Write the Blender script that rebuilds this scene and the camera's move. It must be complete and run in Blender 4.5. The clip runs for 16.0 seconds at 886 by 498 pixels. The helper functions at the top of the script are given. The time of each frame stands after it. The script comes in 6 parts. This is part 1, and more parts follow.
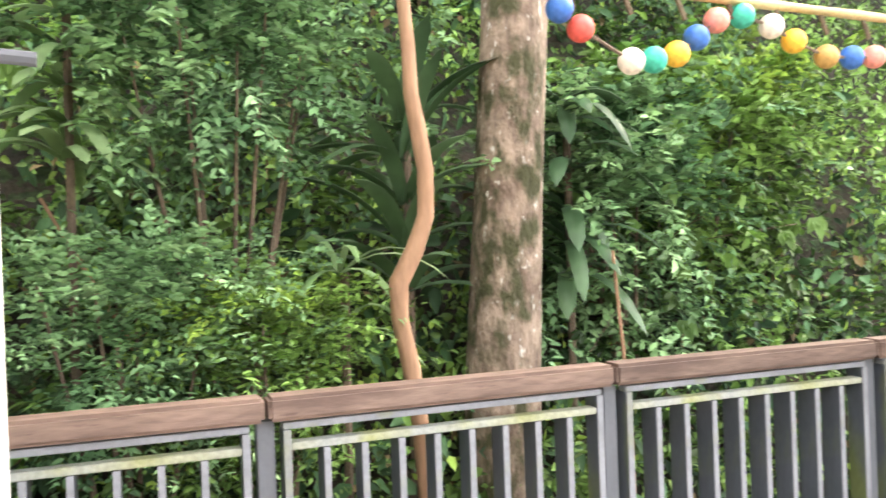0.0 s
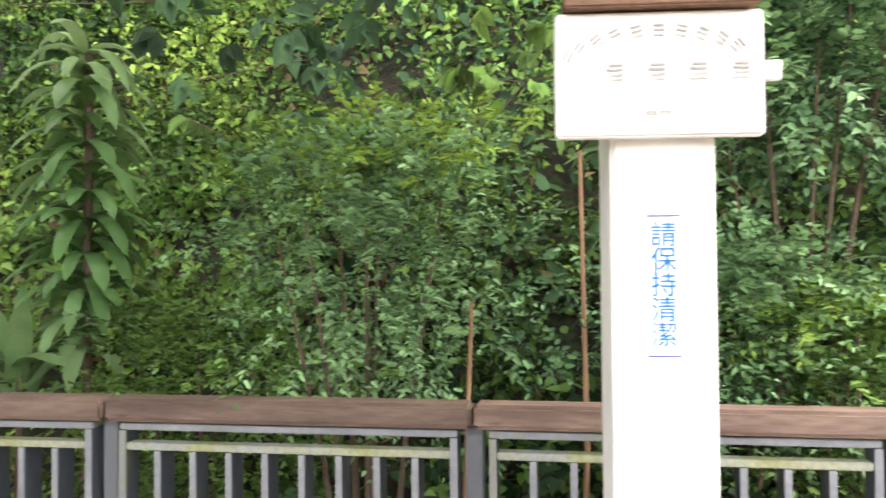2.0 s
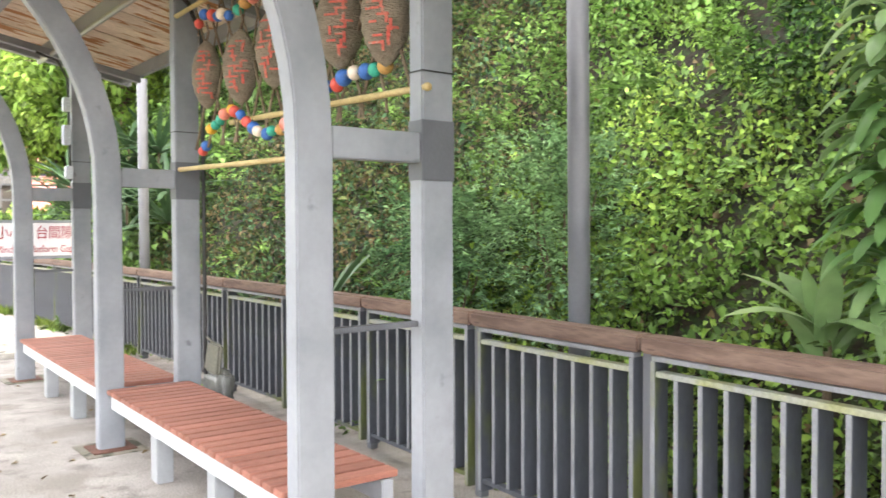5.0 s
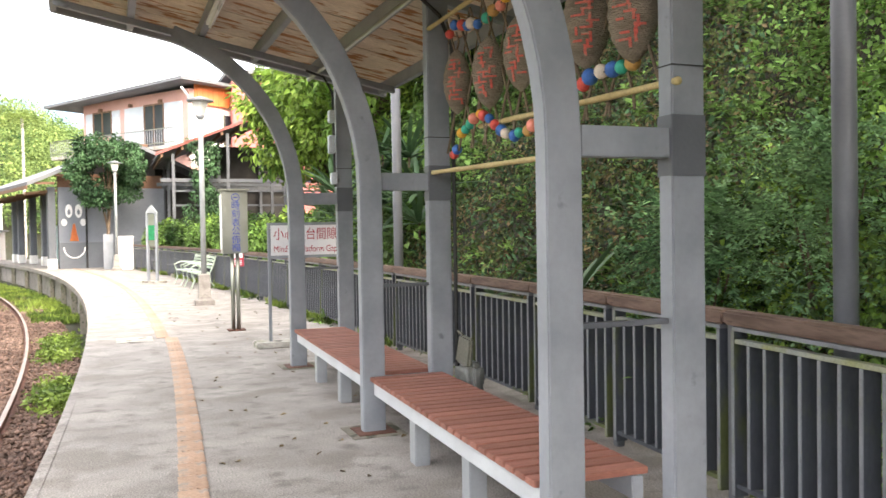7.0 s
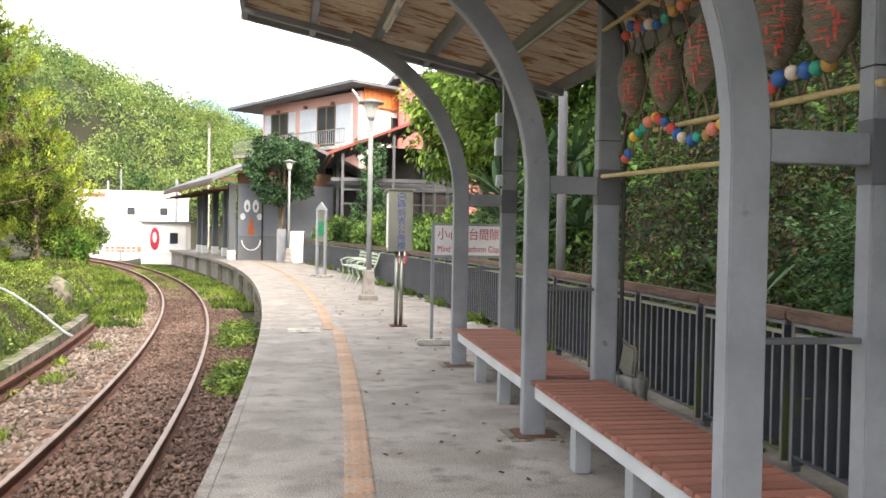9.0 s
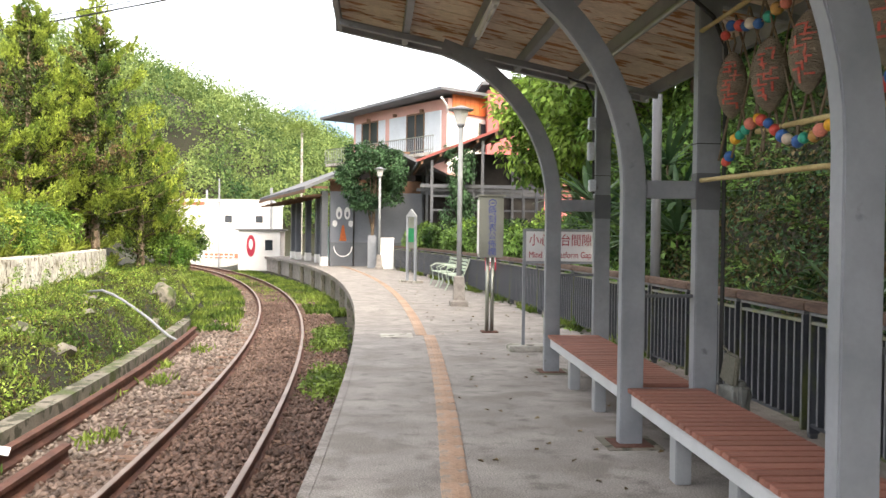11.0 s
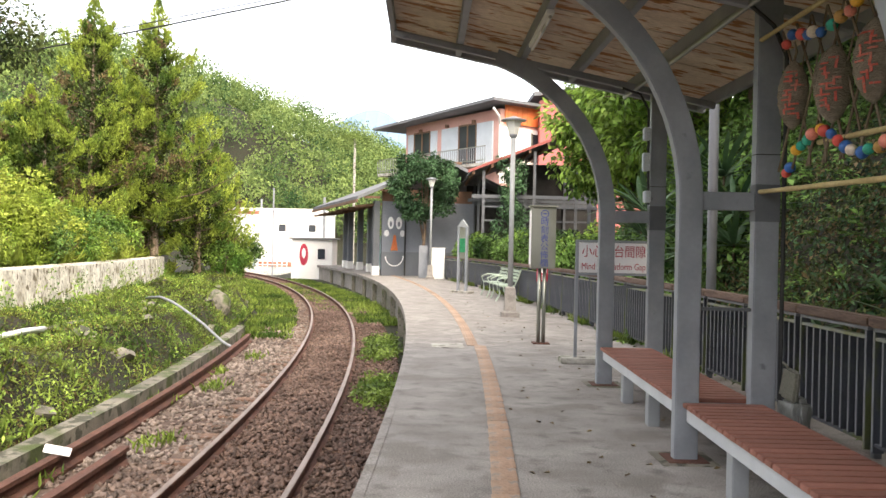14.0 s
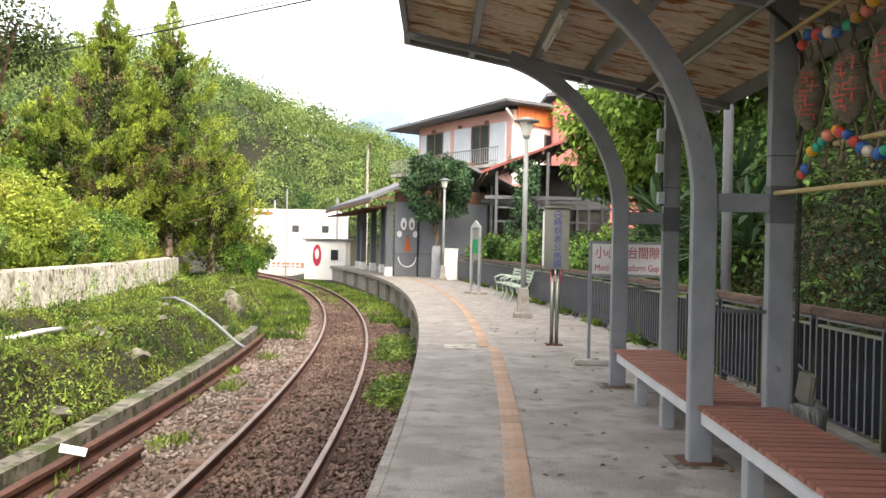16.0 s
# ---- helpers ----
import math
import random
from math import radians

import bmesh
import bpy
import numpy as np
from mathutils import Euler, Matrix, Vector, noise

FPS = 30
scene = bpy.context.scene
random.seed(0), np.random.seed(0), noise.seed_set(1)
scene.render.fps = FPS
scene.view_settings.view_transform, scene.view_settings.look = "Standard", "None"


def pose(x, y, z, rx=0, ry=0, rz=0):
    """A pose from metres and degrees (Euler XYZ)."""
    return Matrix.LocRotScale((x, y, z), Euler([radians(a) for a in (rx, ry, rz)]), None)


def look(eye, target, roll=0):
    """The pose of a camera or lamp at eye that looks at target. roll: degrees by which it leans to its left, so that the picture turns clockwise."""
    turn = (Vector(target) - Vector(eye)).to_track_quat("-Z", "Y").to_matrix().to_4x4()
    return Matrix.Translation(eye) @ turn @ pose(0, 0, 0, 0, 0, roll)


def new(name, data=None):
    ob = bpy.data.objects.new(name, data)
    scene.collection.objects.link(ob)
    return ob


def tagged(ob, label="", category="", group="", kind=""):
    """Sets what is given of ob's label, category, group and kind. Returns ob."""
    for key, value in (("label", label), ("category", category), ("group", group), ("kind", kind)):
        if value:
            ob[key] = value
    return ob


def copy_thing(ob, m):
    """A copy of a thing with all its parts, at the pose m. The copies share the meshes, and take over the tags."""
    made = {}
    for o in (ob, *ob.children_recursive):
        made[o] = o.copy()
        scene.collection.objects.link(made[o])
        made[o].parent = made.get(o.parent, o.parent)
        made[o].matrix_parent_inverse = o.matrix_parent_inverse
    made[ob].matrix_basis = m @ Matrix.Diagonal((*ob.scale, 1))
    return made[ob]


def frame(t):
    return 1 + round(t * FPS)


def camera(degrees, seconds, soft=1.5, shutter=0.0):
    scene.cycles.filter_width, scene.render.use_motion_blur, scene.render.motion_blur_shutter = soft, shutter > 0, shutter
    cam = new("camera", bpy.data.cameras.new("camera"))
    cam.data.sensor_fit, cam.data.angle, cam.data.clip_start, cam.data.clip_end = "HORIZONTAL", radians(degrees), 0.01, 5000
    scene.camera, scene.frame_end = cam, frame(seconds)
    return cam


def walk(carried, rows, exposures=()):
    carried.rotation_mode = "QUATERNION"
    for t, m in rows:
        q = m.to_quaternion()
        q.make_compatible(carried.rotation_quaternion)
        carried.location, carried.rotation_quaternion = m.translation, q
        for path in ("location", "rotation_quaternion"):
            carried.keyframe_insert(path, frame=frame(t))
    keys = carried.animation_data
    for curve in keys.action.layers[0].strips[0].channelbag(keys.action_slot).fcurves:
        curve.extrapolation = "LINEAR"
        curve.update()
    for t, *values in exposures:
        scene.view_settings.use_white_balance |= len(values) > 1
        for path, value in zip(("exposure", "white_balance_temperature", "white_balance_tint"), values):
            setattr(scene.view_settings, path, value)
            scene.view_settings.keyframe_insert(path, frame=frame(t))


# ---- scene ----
cam = camera(56.3, 16.0, shutter=0.25)
PATH = [
    (0, (0.285, -0.104, 1.486), (1.115, 1.716, 1.486), -2.1),
    (0.5, (0.184, -0.074, 1.47), (0.772, 1.837, 1.489), -1.5),
    (0.7, (0.109, -0.042, 1.469), (0.639, 1.886, 1.506), -1.0),
    (1, (-0.014, 0.0, 1.471), (0.39, 1.958, 1.497), -1.2),
    (1.5, (-0.166, 0.005, 1.48), (-0.037, 2.001, 1.516), -0.7),
    (2, (-0.309, -0.02, 1.479), (-0.451, 1.974, 1.52), -0.5),
    (2.5, (-0.452, -0.058, 1.473), (-0.855, 1.901, 1.506), -0.2),
    (3, (-0.548, -0.093, 1.48), (-1.222, 1.79, 1.498), 0.2),
    (3.5, (-0.577, -0.122, 1.497), (-1.524, 1.639, 1.493), -0.1),
    (4, (-0.588, -0.108, 1.505), (-1.785, 1.495, 1.483), -0.1),
    (4.5, (-0.619, -0.092, 1.506), (-2.024, 1.332, 1.466), -0.2),
    (5, (-0.606, -0.099, 1.514), (-2.178, 1.137, 1.462), -0.2),
    (5.2, (-0.588, -0.114, 1.519), (-2.213, 1.051, 1.467), -0.3),
    (7.3, (-0.549, -0.188, 1.505), (-2.429, 0.491, 1.459), -0.2),
    (7.5, (-0.548, -0.195, 1.504), (-2.443, 0.441, 1.46), 0.4),
    (8, (-0.551, -0.222, 1.504), (-2.474, 0.326, 1.461), 0.6),
    (8.5, (-0.562, -0.232, 1.504), (-2.508, 0.227, 1.462), 0.8),
    (9, (-0.573, -0.24, 1.503), (-2.536, 0.138, 1.461), 1.0),
    (9.5, (-0.574, -0.249, 1.504), (-2.549, 0.062, 1.463), 1.0),
    (10, (-0.57, -0.266, 1.507), (-2.554, -0.014, 1.469), 0.8),
    (12.5, (-0.563, -0.29, 1.503), (-2.56, -0.198, 1.489), 0.9),
    (13, (-0.567, -0.291, 1.503), (-2.566, -0.22, 1.496), 0.9),
    (13.5, (-0.571, -0.297, 1.506), (-2.57, -0.241, 1.498), 1.0),
    (14, (-0.561, -0.301, 1.503), (-2.56, -0.256, 1.495), 1.2),
    (14.5, (-0.558, -0.308, 1.503), (-2.558, -0.271, 1.496), 1.2),
    (15, (-0.56, -0.302, 1.504), (-2.56, -0.275, 1.499), 1.3),
    (15.5, (-0.565, -0.306, 1.504), (-2.565, -0.284, 1.5), 1.2),
    (16, (-0.562, -0.304, 1.51), (-2.562, -0.29, 1.503), 1.2),
]
walk(cam, [(t, look(eye, target, roll)) for t, eye, target, roll in PATH],
     exposures=[(0, 2.85), (0.5, 2.45), (1.0, 1.95), (1.5, 2.2), (2.0, 2.65), (2.5, 3.1), (3.0, 3.25), (4.0, 3.05), (5.2, 2.9), (7.5, 1.75), (9.0, 1.45), (12.5, 1.2), (16.0, 1.12)])

# ---- light ----
SUN_EL, SUN_AZ = radians(40), radians(67)
world = bpy.data.worlds.new("sky")
scene.world = world
world.use_nodes = True
wn = world.node_tree.nodes
sky = wn.new("ShaderNodeTexSky")
sky.sky_type, sky.sun_disc = "NISHITA", False
sky.sun_elevation, sky.sun_rotation = SUN_EL, SUN_AZ
sky.air_density, sky.dust_density, sky.ozone_density = 1.0, 2.5, 0.4
wn["Background"].inputs["Strength"].default_value = 0.15
veil = wn.new("ShaderNodeMix")  # thin white cloud over the whole sky
veil.data_type, veil.blend_type = "RGBA", "ADD"
veil.inputs[0].default_value, veil.inputs[7].default_value = 1.0, (5.6, 4.95, 4.0, 1)
world.node_tree.links.new(sky.outputs[0], veil.inputs[6])
world.node_tree.links.new(veil.outputs[2], wn["Background"].inputs["Color"])
sun = new("sun", bpy.data.lights.new("sun", "SUN"))
sun.data.energy, sun.data.angle, sun.data.color = 2.1, radians(40), (1.0, 0.87, 0.66)
to_sun = Vector((math.sin(SUN_AZ) * math.cos(SUN_EL), math.cos(SUN_AZ) * math.cos(SUN_EL), math.sin(SUN_EL)))
sun.matrix_world = look((0, 0, 30), Vector((0, 0, 30)) - to_sun)

# ---- materials ----


def mat(name, a, b, scale=6.0, rough=0.7, metal=0.0, bump=0.15, fine=60.0, spots=None, spot_at=0.62, island=0.0, stretch=(1, 1, 1), spec=0.4, moss=None, moss_at=0.6, grainy=0.18, soft_spots=0.08):
    """A surface of two colours in large blotches, with fine grain, optional stains and a tint that differs piece by piece."""
    m = bpy.data.materials.new(name)
    m.use_nodes = True
    nt, nd = m.node_tree, m.node_tree.nodes
    p = nd["Principled BSDF"]
    co = nd.new("ShaderNodeTexCoord")
    mp = nd.new("ShaderNodeMapping")
    mp.inputs["Scale"].default_value = stretch
    nt.links.new(co.outputs["Object"], mp.inputs["Vector"])

    def noise_node(s, d=4.0):
        n = nd.new("ShaderNodeTexNoise")
        n.inputs["Scale"].default_value, n.inputs["Detail"].default_value = s, d
        nt.links.new(mp.outputs[0], n.inputs["Vector"])
        return n

    def mix(f, x, y, mode="MIX"):
        n = nd.new("ShaderNodeMix")
        n.data_type, n.blend_type = "RGBA", mode
        for value, sock in ((f, n.inputs[0]), (x, n.inputs[6]), (y, n.inputs[7])):
            if isinstance(value, (int, float)):
                sock.default_value = value
            elif isinstance(value, tuple):
                sock.default_value = (*value, 1)
            else:
                nt.links.new(value, sock)
        return n.outputs[2]

    def ramp(src, lo, hi):
        n = nd.new("ShaderNodeMapRange")
        n.inputs[1].default_value, n.inputs[2].default_value = lo, hi
        nt.links.new(src, n.inputs[0])
        return n.outputs[0]
    big, small = noise_node(scale), noise_node(fine)
    col = mix(ramp(big.outputs[0], 0.35, 0.65), a, b)
    if spots:
        col = mix(ramp(noise_node(scale * 2.7, 6).outputs[0], spot_at, spot_at + soft_spots), col, spots)
    if moss:
        col = mix(ramp(noise_node(scale * 0.8, 5).outputs[0], moss_at, moss_at + 0.12), col, moss)
    grain = nd.new("ShaderNodeMapRange")
    grain.inputs[1].default_value, grain.inputs[2].default_value = 0.3, 0.7
    grain.inputs[3].default_value, grain.inputs[4].default_value = 1 - grainy, 1 + grainy
    nt.links.new(small.outputs[0], grain.inputs[0])
    hv = nd.new("ShaderNodeHueSaturation")
    nt.links.new(col, hv.inputs["Color"])
    if island:
        src = nd.new("ShaderNodeNewGeometry").outputs["Random Per Island"] if island > 0 else nd.new("ShaderNodeObjectInfo").outputs["Random"]
        r = nd.new("ShaderNodeMapRange")
        r.inputs[3].default_value, r.inputs[4].default_value = 1 - abs(island), 1 + abs(island)
        nt.links.new(src, r.inputs[0])
        mu = nd.new("ShaderNodeMath")
        mu.operation = "MULTIPLY"
        nt.links.new(r.outputs[0], mu.inputs[0])
        nt.links.new(grain.outputs[0], mu.inputs[1])
        nt.links.new(mu.outputs[0], hv.inputs["Value"])
    else:
        nt.links.new(grain.outputs[0], hv.inputs["Value"])
    nt.links.new(hv.outputs[0], p.inputs["Base Color"])
    rr = nd.new("ShaderNodeMapRange")
    rr.inputs[3].default_value, rr.inputs[4].default_value = max(0.02, rough - 0.1), min(1, rough + 0.1)
    nt.links.new(big.outputs[0], rr.inputs[0])
    nt.links.new(rr.outputs[0], p.inputs["Roughness"])
    p.inputs["Metallic"].default_value = metal
    p.inputs["Specular IOR Level"].default_value = spec
    if bump:
        bp = nd.new("ShaderNodeBump")
        bp.inputs["Strength"].default_value, bp.inputs["Distance"].default_value = bump, 0.02
        nt.links.new(small.outputs[0], bp.inputs["Height"])
        nt.links.new(bp.outputs[0], p.inputs["Normal"])
    return m


def leaf_mat(name, dark, light, spread=0.45, patch=0.5, gloss=0.45, through_light=0.3):
    """Foliage: the tint differs leaf by leaf and in patches; some light passes through."""
    m = mat(name, dark, light, scale=patch, rough=gloss, bump=0, fine=9.0, island=spread)
    nt, nd = m.node_tree, m.node_tree.nodes
    p = nd["Principled BSDF"]
    p.inputs["Specular IOR Level"].default_value = 0.22
    tr, mx = nd.new("ShaderNodeBsdfTranslucent"), nd.new("ShaderNodeMixShader")
    nt.links.new(p.inputs["Base Color"].links[0].from_socket, tr.inputs["Color"])
    mx.inputs[0].default_value = through_light
    nt.links.new(p.outputs[0], mx.inputs[1])
    nt.links.new(tr.outputs[0], mx.inputs[2])
    nt.links.new(mx.outputs[0], nd["Material Output"].inputs["Surface"])
    return m


CONCRETE = mat("platform_concrete", (0.23, 0.21, 0.195), (0.33, 0.305, 0.285), 2.2, 0.85, bump=0.25, fine=110, stretch=(1.0, 0.8, 1), grainy=0.45, spots=(0.165, 0.15, 0.14), spot_at=0.52, soft_spots=0.2, moss=(0.21, 0.19, 0.172), moss_at=0.55)
CONCRETE_OLD = mat("old_concrete", (0.3, 0.28, 0.25), (0.5, 0.48, 0.44), 2.0, 0.9, bump=0.4, fine=40, spots=(0.12, 0.11, 0.09), spot_at=0.55, moss=(0.1, 0.12, 0.04))
WALL_STAINED = mat("stained_white_wall", (0.52, 0.48, 0.41), (0.8, 0.76, 0.68), 3.2, 0.9, bump=0.7, fine=22, spots=(0.16, 0.13, 0.09), spot_at=0.56, stretch=(1, 1, 0.6), moss=(0.2, 0.16, 0.09), moss_at=0.55, grainy=0.35)
CONCRETE_MOSS = mat("mossy_concrete", (0.13, 0.12, 0.1), (0.24, 0.22, 0.18), 2.0, 0.9, bump=0.4, fine=40, spots=(0.07, 0.07, 0.05), spot_at=0.52, moss=(0.07, 0.09, 0.03), moss_at=0.5)
EARTH = mat("earth", (0.012, 0.009, 0.006), (0.034, 0.025, 0.015), 5.0, 0.95, bump=0.9, fine=24, spots=(0.02, 0.034, 0.01), spot_at=0.5, grainy=0.45)
BALLAST_BED = mat("ballast_bed", (0.07, 0.042, 0.032), (0.14, 0.1, 0.08), 2.0, 0.95, bump=0.8, fine=30)
STONE = mat("ballast_stone", (0.14, 0.1, 0.083), (0.23, 0.19, 0.165), 0.7, 0.9, bump=0.3, island=0.5)
STONE_BROWN = mat("ballast_stone_rusty", (0.085, 0.052, 0.041), (0.17, 0.115, 0.092), 0.8, 0.9, bump=0.3, island=0.5)
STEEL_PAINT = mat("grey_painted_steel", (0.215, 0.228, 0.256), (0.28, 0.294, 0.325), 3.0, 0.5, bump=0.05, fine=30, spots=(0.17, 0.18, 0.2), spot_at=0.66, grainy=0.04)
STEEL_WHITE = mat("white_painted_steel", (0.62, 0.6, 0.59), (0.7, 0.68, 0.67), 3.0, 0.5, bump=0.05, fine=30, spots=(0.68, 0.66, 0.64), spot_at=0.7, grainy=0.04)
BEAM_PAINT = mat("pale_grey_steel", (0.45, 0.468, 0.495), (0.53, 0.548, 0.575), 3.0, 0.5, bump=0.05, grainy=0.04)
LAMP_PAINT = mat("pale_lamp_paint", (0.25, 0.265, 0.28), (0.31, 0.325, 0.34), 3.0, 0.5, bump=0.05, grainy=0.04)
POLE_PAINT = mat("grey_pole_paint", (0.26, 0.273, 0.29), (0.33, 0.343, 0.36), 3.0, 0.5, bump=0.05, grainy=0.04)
STEEL_DARK = mat("dark_grey_paint", (0.1, 0.105, 0.12), (0.13, 0.135, 0.15), 3.0, 0.5, bump=0.05, grainy=0.04)
# fence paint darkened for the shade on the bar sides
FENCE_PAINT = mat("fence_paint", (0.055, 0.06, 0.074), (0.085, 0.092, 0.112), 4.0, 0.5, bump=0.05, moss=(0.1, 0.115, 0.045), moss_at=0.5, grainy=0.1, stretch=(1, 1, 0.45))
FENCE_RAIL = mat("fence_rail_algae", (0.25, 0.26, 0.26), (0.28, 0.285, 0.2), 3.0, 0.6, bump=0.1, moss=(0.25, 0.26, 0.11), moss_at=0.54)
# skylight on the fence fronts, put into a paler colour
FENCE_LIT = mat("sky_lit_fence_edge", (0.165, 0.17, 0.19), (0.225, 0.23, 0.25), 4.0, 0.5, bump=0.05, moss=(0.2, 0.21, 0.11), moss_at=0.56, grainy=0.1)
HANDRAIL = mat("weathered_handrail_wood", (0.1, 0.063, 0.05), (0.185, 0.125, 0.098), 3.0, 0.75, bump=0.15, fine=14, stretch=(1, 6, 6), spots=(0.1, 0.06, 0.05), spot_at=0.62, island=-0.2)
SLAT = mat("red_brown_slat", (0.25, 0.105, 0.078), (0.34, 0.155, 0.115), 2.0, 0.65, bump=0.12, fine=40, stretch=(8, 1, 8), island=-0.16)
TACTILE = mat("tactile_paving", (0.34, 0.22, 0.15), (0.44, 0.31, 0.225), 3.0, 0.8, bump=0.15, spots=(0.3, 0.25, 0.21), spot_at=0.55, island=-0.15)
RUST = mat("rusty_steel", (0.08, 0.036, 0.027), (0.14, 0.065, 0.046), 4.0, 0.8, metal=0.2, bump=0.4, fine=50)
RAIL_TOP = mat("worn_rail_head", (0.17, 0.125, 0.105), (0.27, 0.215, 0.19), 2.0, 0.5, metal=0.25, bump=0.03)
SLEEPER = mat("sleeper_wood", (0.12, 0.07, 0.048), (0.2, 0.125, 0.09), 3.0, 0.9, bump=0.5, fine=30, stretch=(1, 1, 1), island=-0.3)
ROOF_BOARD = mat("peeling_roof_board", (0.55, 0.44, 0.33), (0.66, 0.56, 0.44), 1.1, 0.8, bump=0.3, fine=18, stretch=(3.2, 0.7, 3), spots=(0.33, 0.145, 0.045), spot_at=0.54, soft_spots=0.06, island=-0.1)
ROOF_SHEET = mat("roof_sheet", (0.16, 0.16, 0.17), (0.22, 0.22, 0.23), 1.0, 0.6, bump=0.1)
BARK = mat("mossy_bark", (0.13, 0.09, 0.065), (0.29, 0.22, 0.165), 11.0, 0.95, bump=0.8, fine=40, stretch=(1, 1, 0.6), spots=(0.5, 0.46, 0.4), spot_at=0.61, moss=(0.045, 0.045, 0.018), moss_at=0.47)
VINE_WOOD = mat("bare_vine_wood", (0.22, 0.12, 0.068), (0.34, 0.2, 0.12), 2.0, 0.8, bump=0.4, fine=30, stretch=(1, 1, 0.3))
TWIG = mat("twig_bark", (0.1, 0.07, 0.05), (0.18, 0.13, 0.09), 4.0, 0.9, bump=0.4)
BAMBOO = mat("bamboo", (0.42, 0.32, 0.14), (0.55, 0.44, 0.22), 3.0, 0.6, bump=0.1)
ROPE = mat("old_rope", (0.14, 0.1, 0.07), (0.22, 0.17, 0.12), 6.0, 0.95, bump=0.5)
STRAW = mat("woven_straw", (0.19, 0.16, 0.12), (0.29, 0.25, 0.19), 5.0, 0.95, bump=0.9, fine=55, stretch=(1, 1, 3))
RED_PAINT = mat("red_paint", (0.58, 0.11, 0.08), (0.56, 0.2, 0.15), 9.0, 0.9, bump=0.4, spots=(0.36, 0.26, 0.2), spot_at=0.55)
STAINLESS = mat("stainless_steel", (0.24, 0.25, 0.22), (0.32, 0.33, 0.3), 2.0, 0.35, metal=0.7, bump=0.03, grainy=0.04)
WHITE = mat("white_plastic", (0.76, 0.76, 0.75), (0.82, 0.82, 0.81), 2.0, 0.5, bump=0.03, grainy=0.04)
SIGN_WHITE = mat("sign_white", (0.72, 0.72, 0.74), (0.8, 0.8, 0.81), 2.0, 0.4, bump=0.0, grainy=0.04)
SIGN_RED = mat("sign_red", (0.36, 0.02, 0.05), (0.4, 0.03, 0.06), 2.0, 0.5, bump=0.0)
SIGN_BLUE = mat("sign_blue", (0.03, 0.05, 0.25), (0.04, 0.06, 0.3), 2.0, 0.5, bump=0.0)
STICK_BLUE = mat("sticker_blue", (0.0, 0.12, 0.36), (0.0, 0.17, 0.44), 2.0, 0.5, bump=0.0)
INK = mat("faded_ink", (0.2, 0.185, 0.18), (0.46, 0.44, 0.42), 20.0, 0.7, bump=0.0)
BENCH_GREEN = mat("pale_green_iron", (0.36, 0.44, 0.36), (0.45, 0.52, 0.43), 4.0, 0.5, bump=0.1)
LAMP_GLASS = mat("frosted_lamp_glass", (0.6, 0.6, 0.58), (0.66, 0.66, 0.64), 2.0, 0.3, bump=0.0)
WALL_GREY = mat("grey_plaster", (0.17, 0.185, 0.22), (0.22, 0.235, 0.27), 0.8, 0.85, bump=0.1)
WALL_DARK = mat("dark_grey_plinth", (0.12, 0.13, 0.15), (0.16, 0.17, 0.19), 0.8, 0.8, bump=0.1)
WALL_WHITE = mat("white_render", (0.74, 0.73, 0.71), (0.8, 0.79, 0.77), 0.5, 0.8, bump=0.05)
WALL_PINK = mat("pink_render", (0.56, 0.32, 0.28), (0.64, 0.39, 0.35), 0.5, 0.85, bump=0.1)
WALL_RED = mat("red_metal_siding", (0.5, 0.15, 0.14), (0.57, 0.2, 0.19), 0.5, 0.6, bump=0.05)
SIDING_ORANGE = mat("orange_siding", (0.75, 0.2, 0.06), (0.82, 0.27, 0.1), 0.5, 0.6, bump=0.05)
SIDING_WHITE = mat("white_shutter", (0.52, 0.56, 0.62), (0.6, 0.64, 0.7), 1.0, 0.6, bump=0.05)
ROOF_GREY = mat("grey_roof_felt", (0.13, 0.135, 0.15), (0.18, 0.185, 0.2), 0.6, 0.85, bump=0.3)
ROOF_RED = mat("dark_red_roof_sheet", (0.25, 0.06, 0.05), (0.32, 0.09, 0.08), 0.6, 0.6, bump=0.1)
WOOD_BROWN = mat("brown_timber", (0.14, 0.075, 0.045), (0.2, 0.11, 0.07), 2.0, 0.7, bump=0.2)
CANOPY_SHADE = mat("canopy_shade_sheet", (0.028, 0.026, 0.026), (0.055, 0.05, 0.048), 1.5, 0.9, bump=0.2)
BRICK_RED = mat("red_brick", (0.3, 0.11, 0.07), (0.38, 0.16, 0.1), 5.0, 0.9, bump=0.2)
BLACK_RUBBER = mat("black_rubber", (0.015, 0.015, 0.016), (0.03, 0.03, 0.03), 4.0, 0.5, bump=0.05)
PIPE_GREY = mat("grey_hose", (0.5, 0.5, 0.48), (0.6, 0.6, 0.57), 4.0, 0.5, bump=0.05)
BAG = mat("grey_plastic_bag", (0.1, 0.103, 0.098), (0.155, 0.158, 0.15), 5.0, 0.35, bump=0.5, fine=12)
CARD = mat("beige_board", (0.115, 0.114, 0.092), (0.16, 0.157, 0.13), 4.0, 0.7, bump=0.05)
GLASS_DARK = mat("dark_window_glass", (0.03, 0.035, 0.045), (0.05, 0.055, 0.07), 0.5, 0.1, bump=0.0, spec=0.6)
TEAL = mat("pale_teal_paint", (0.5, 0.68, 0.7), (0.56, 0.72, 0.74), 1.0, 0.6, bump=0.03)
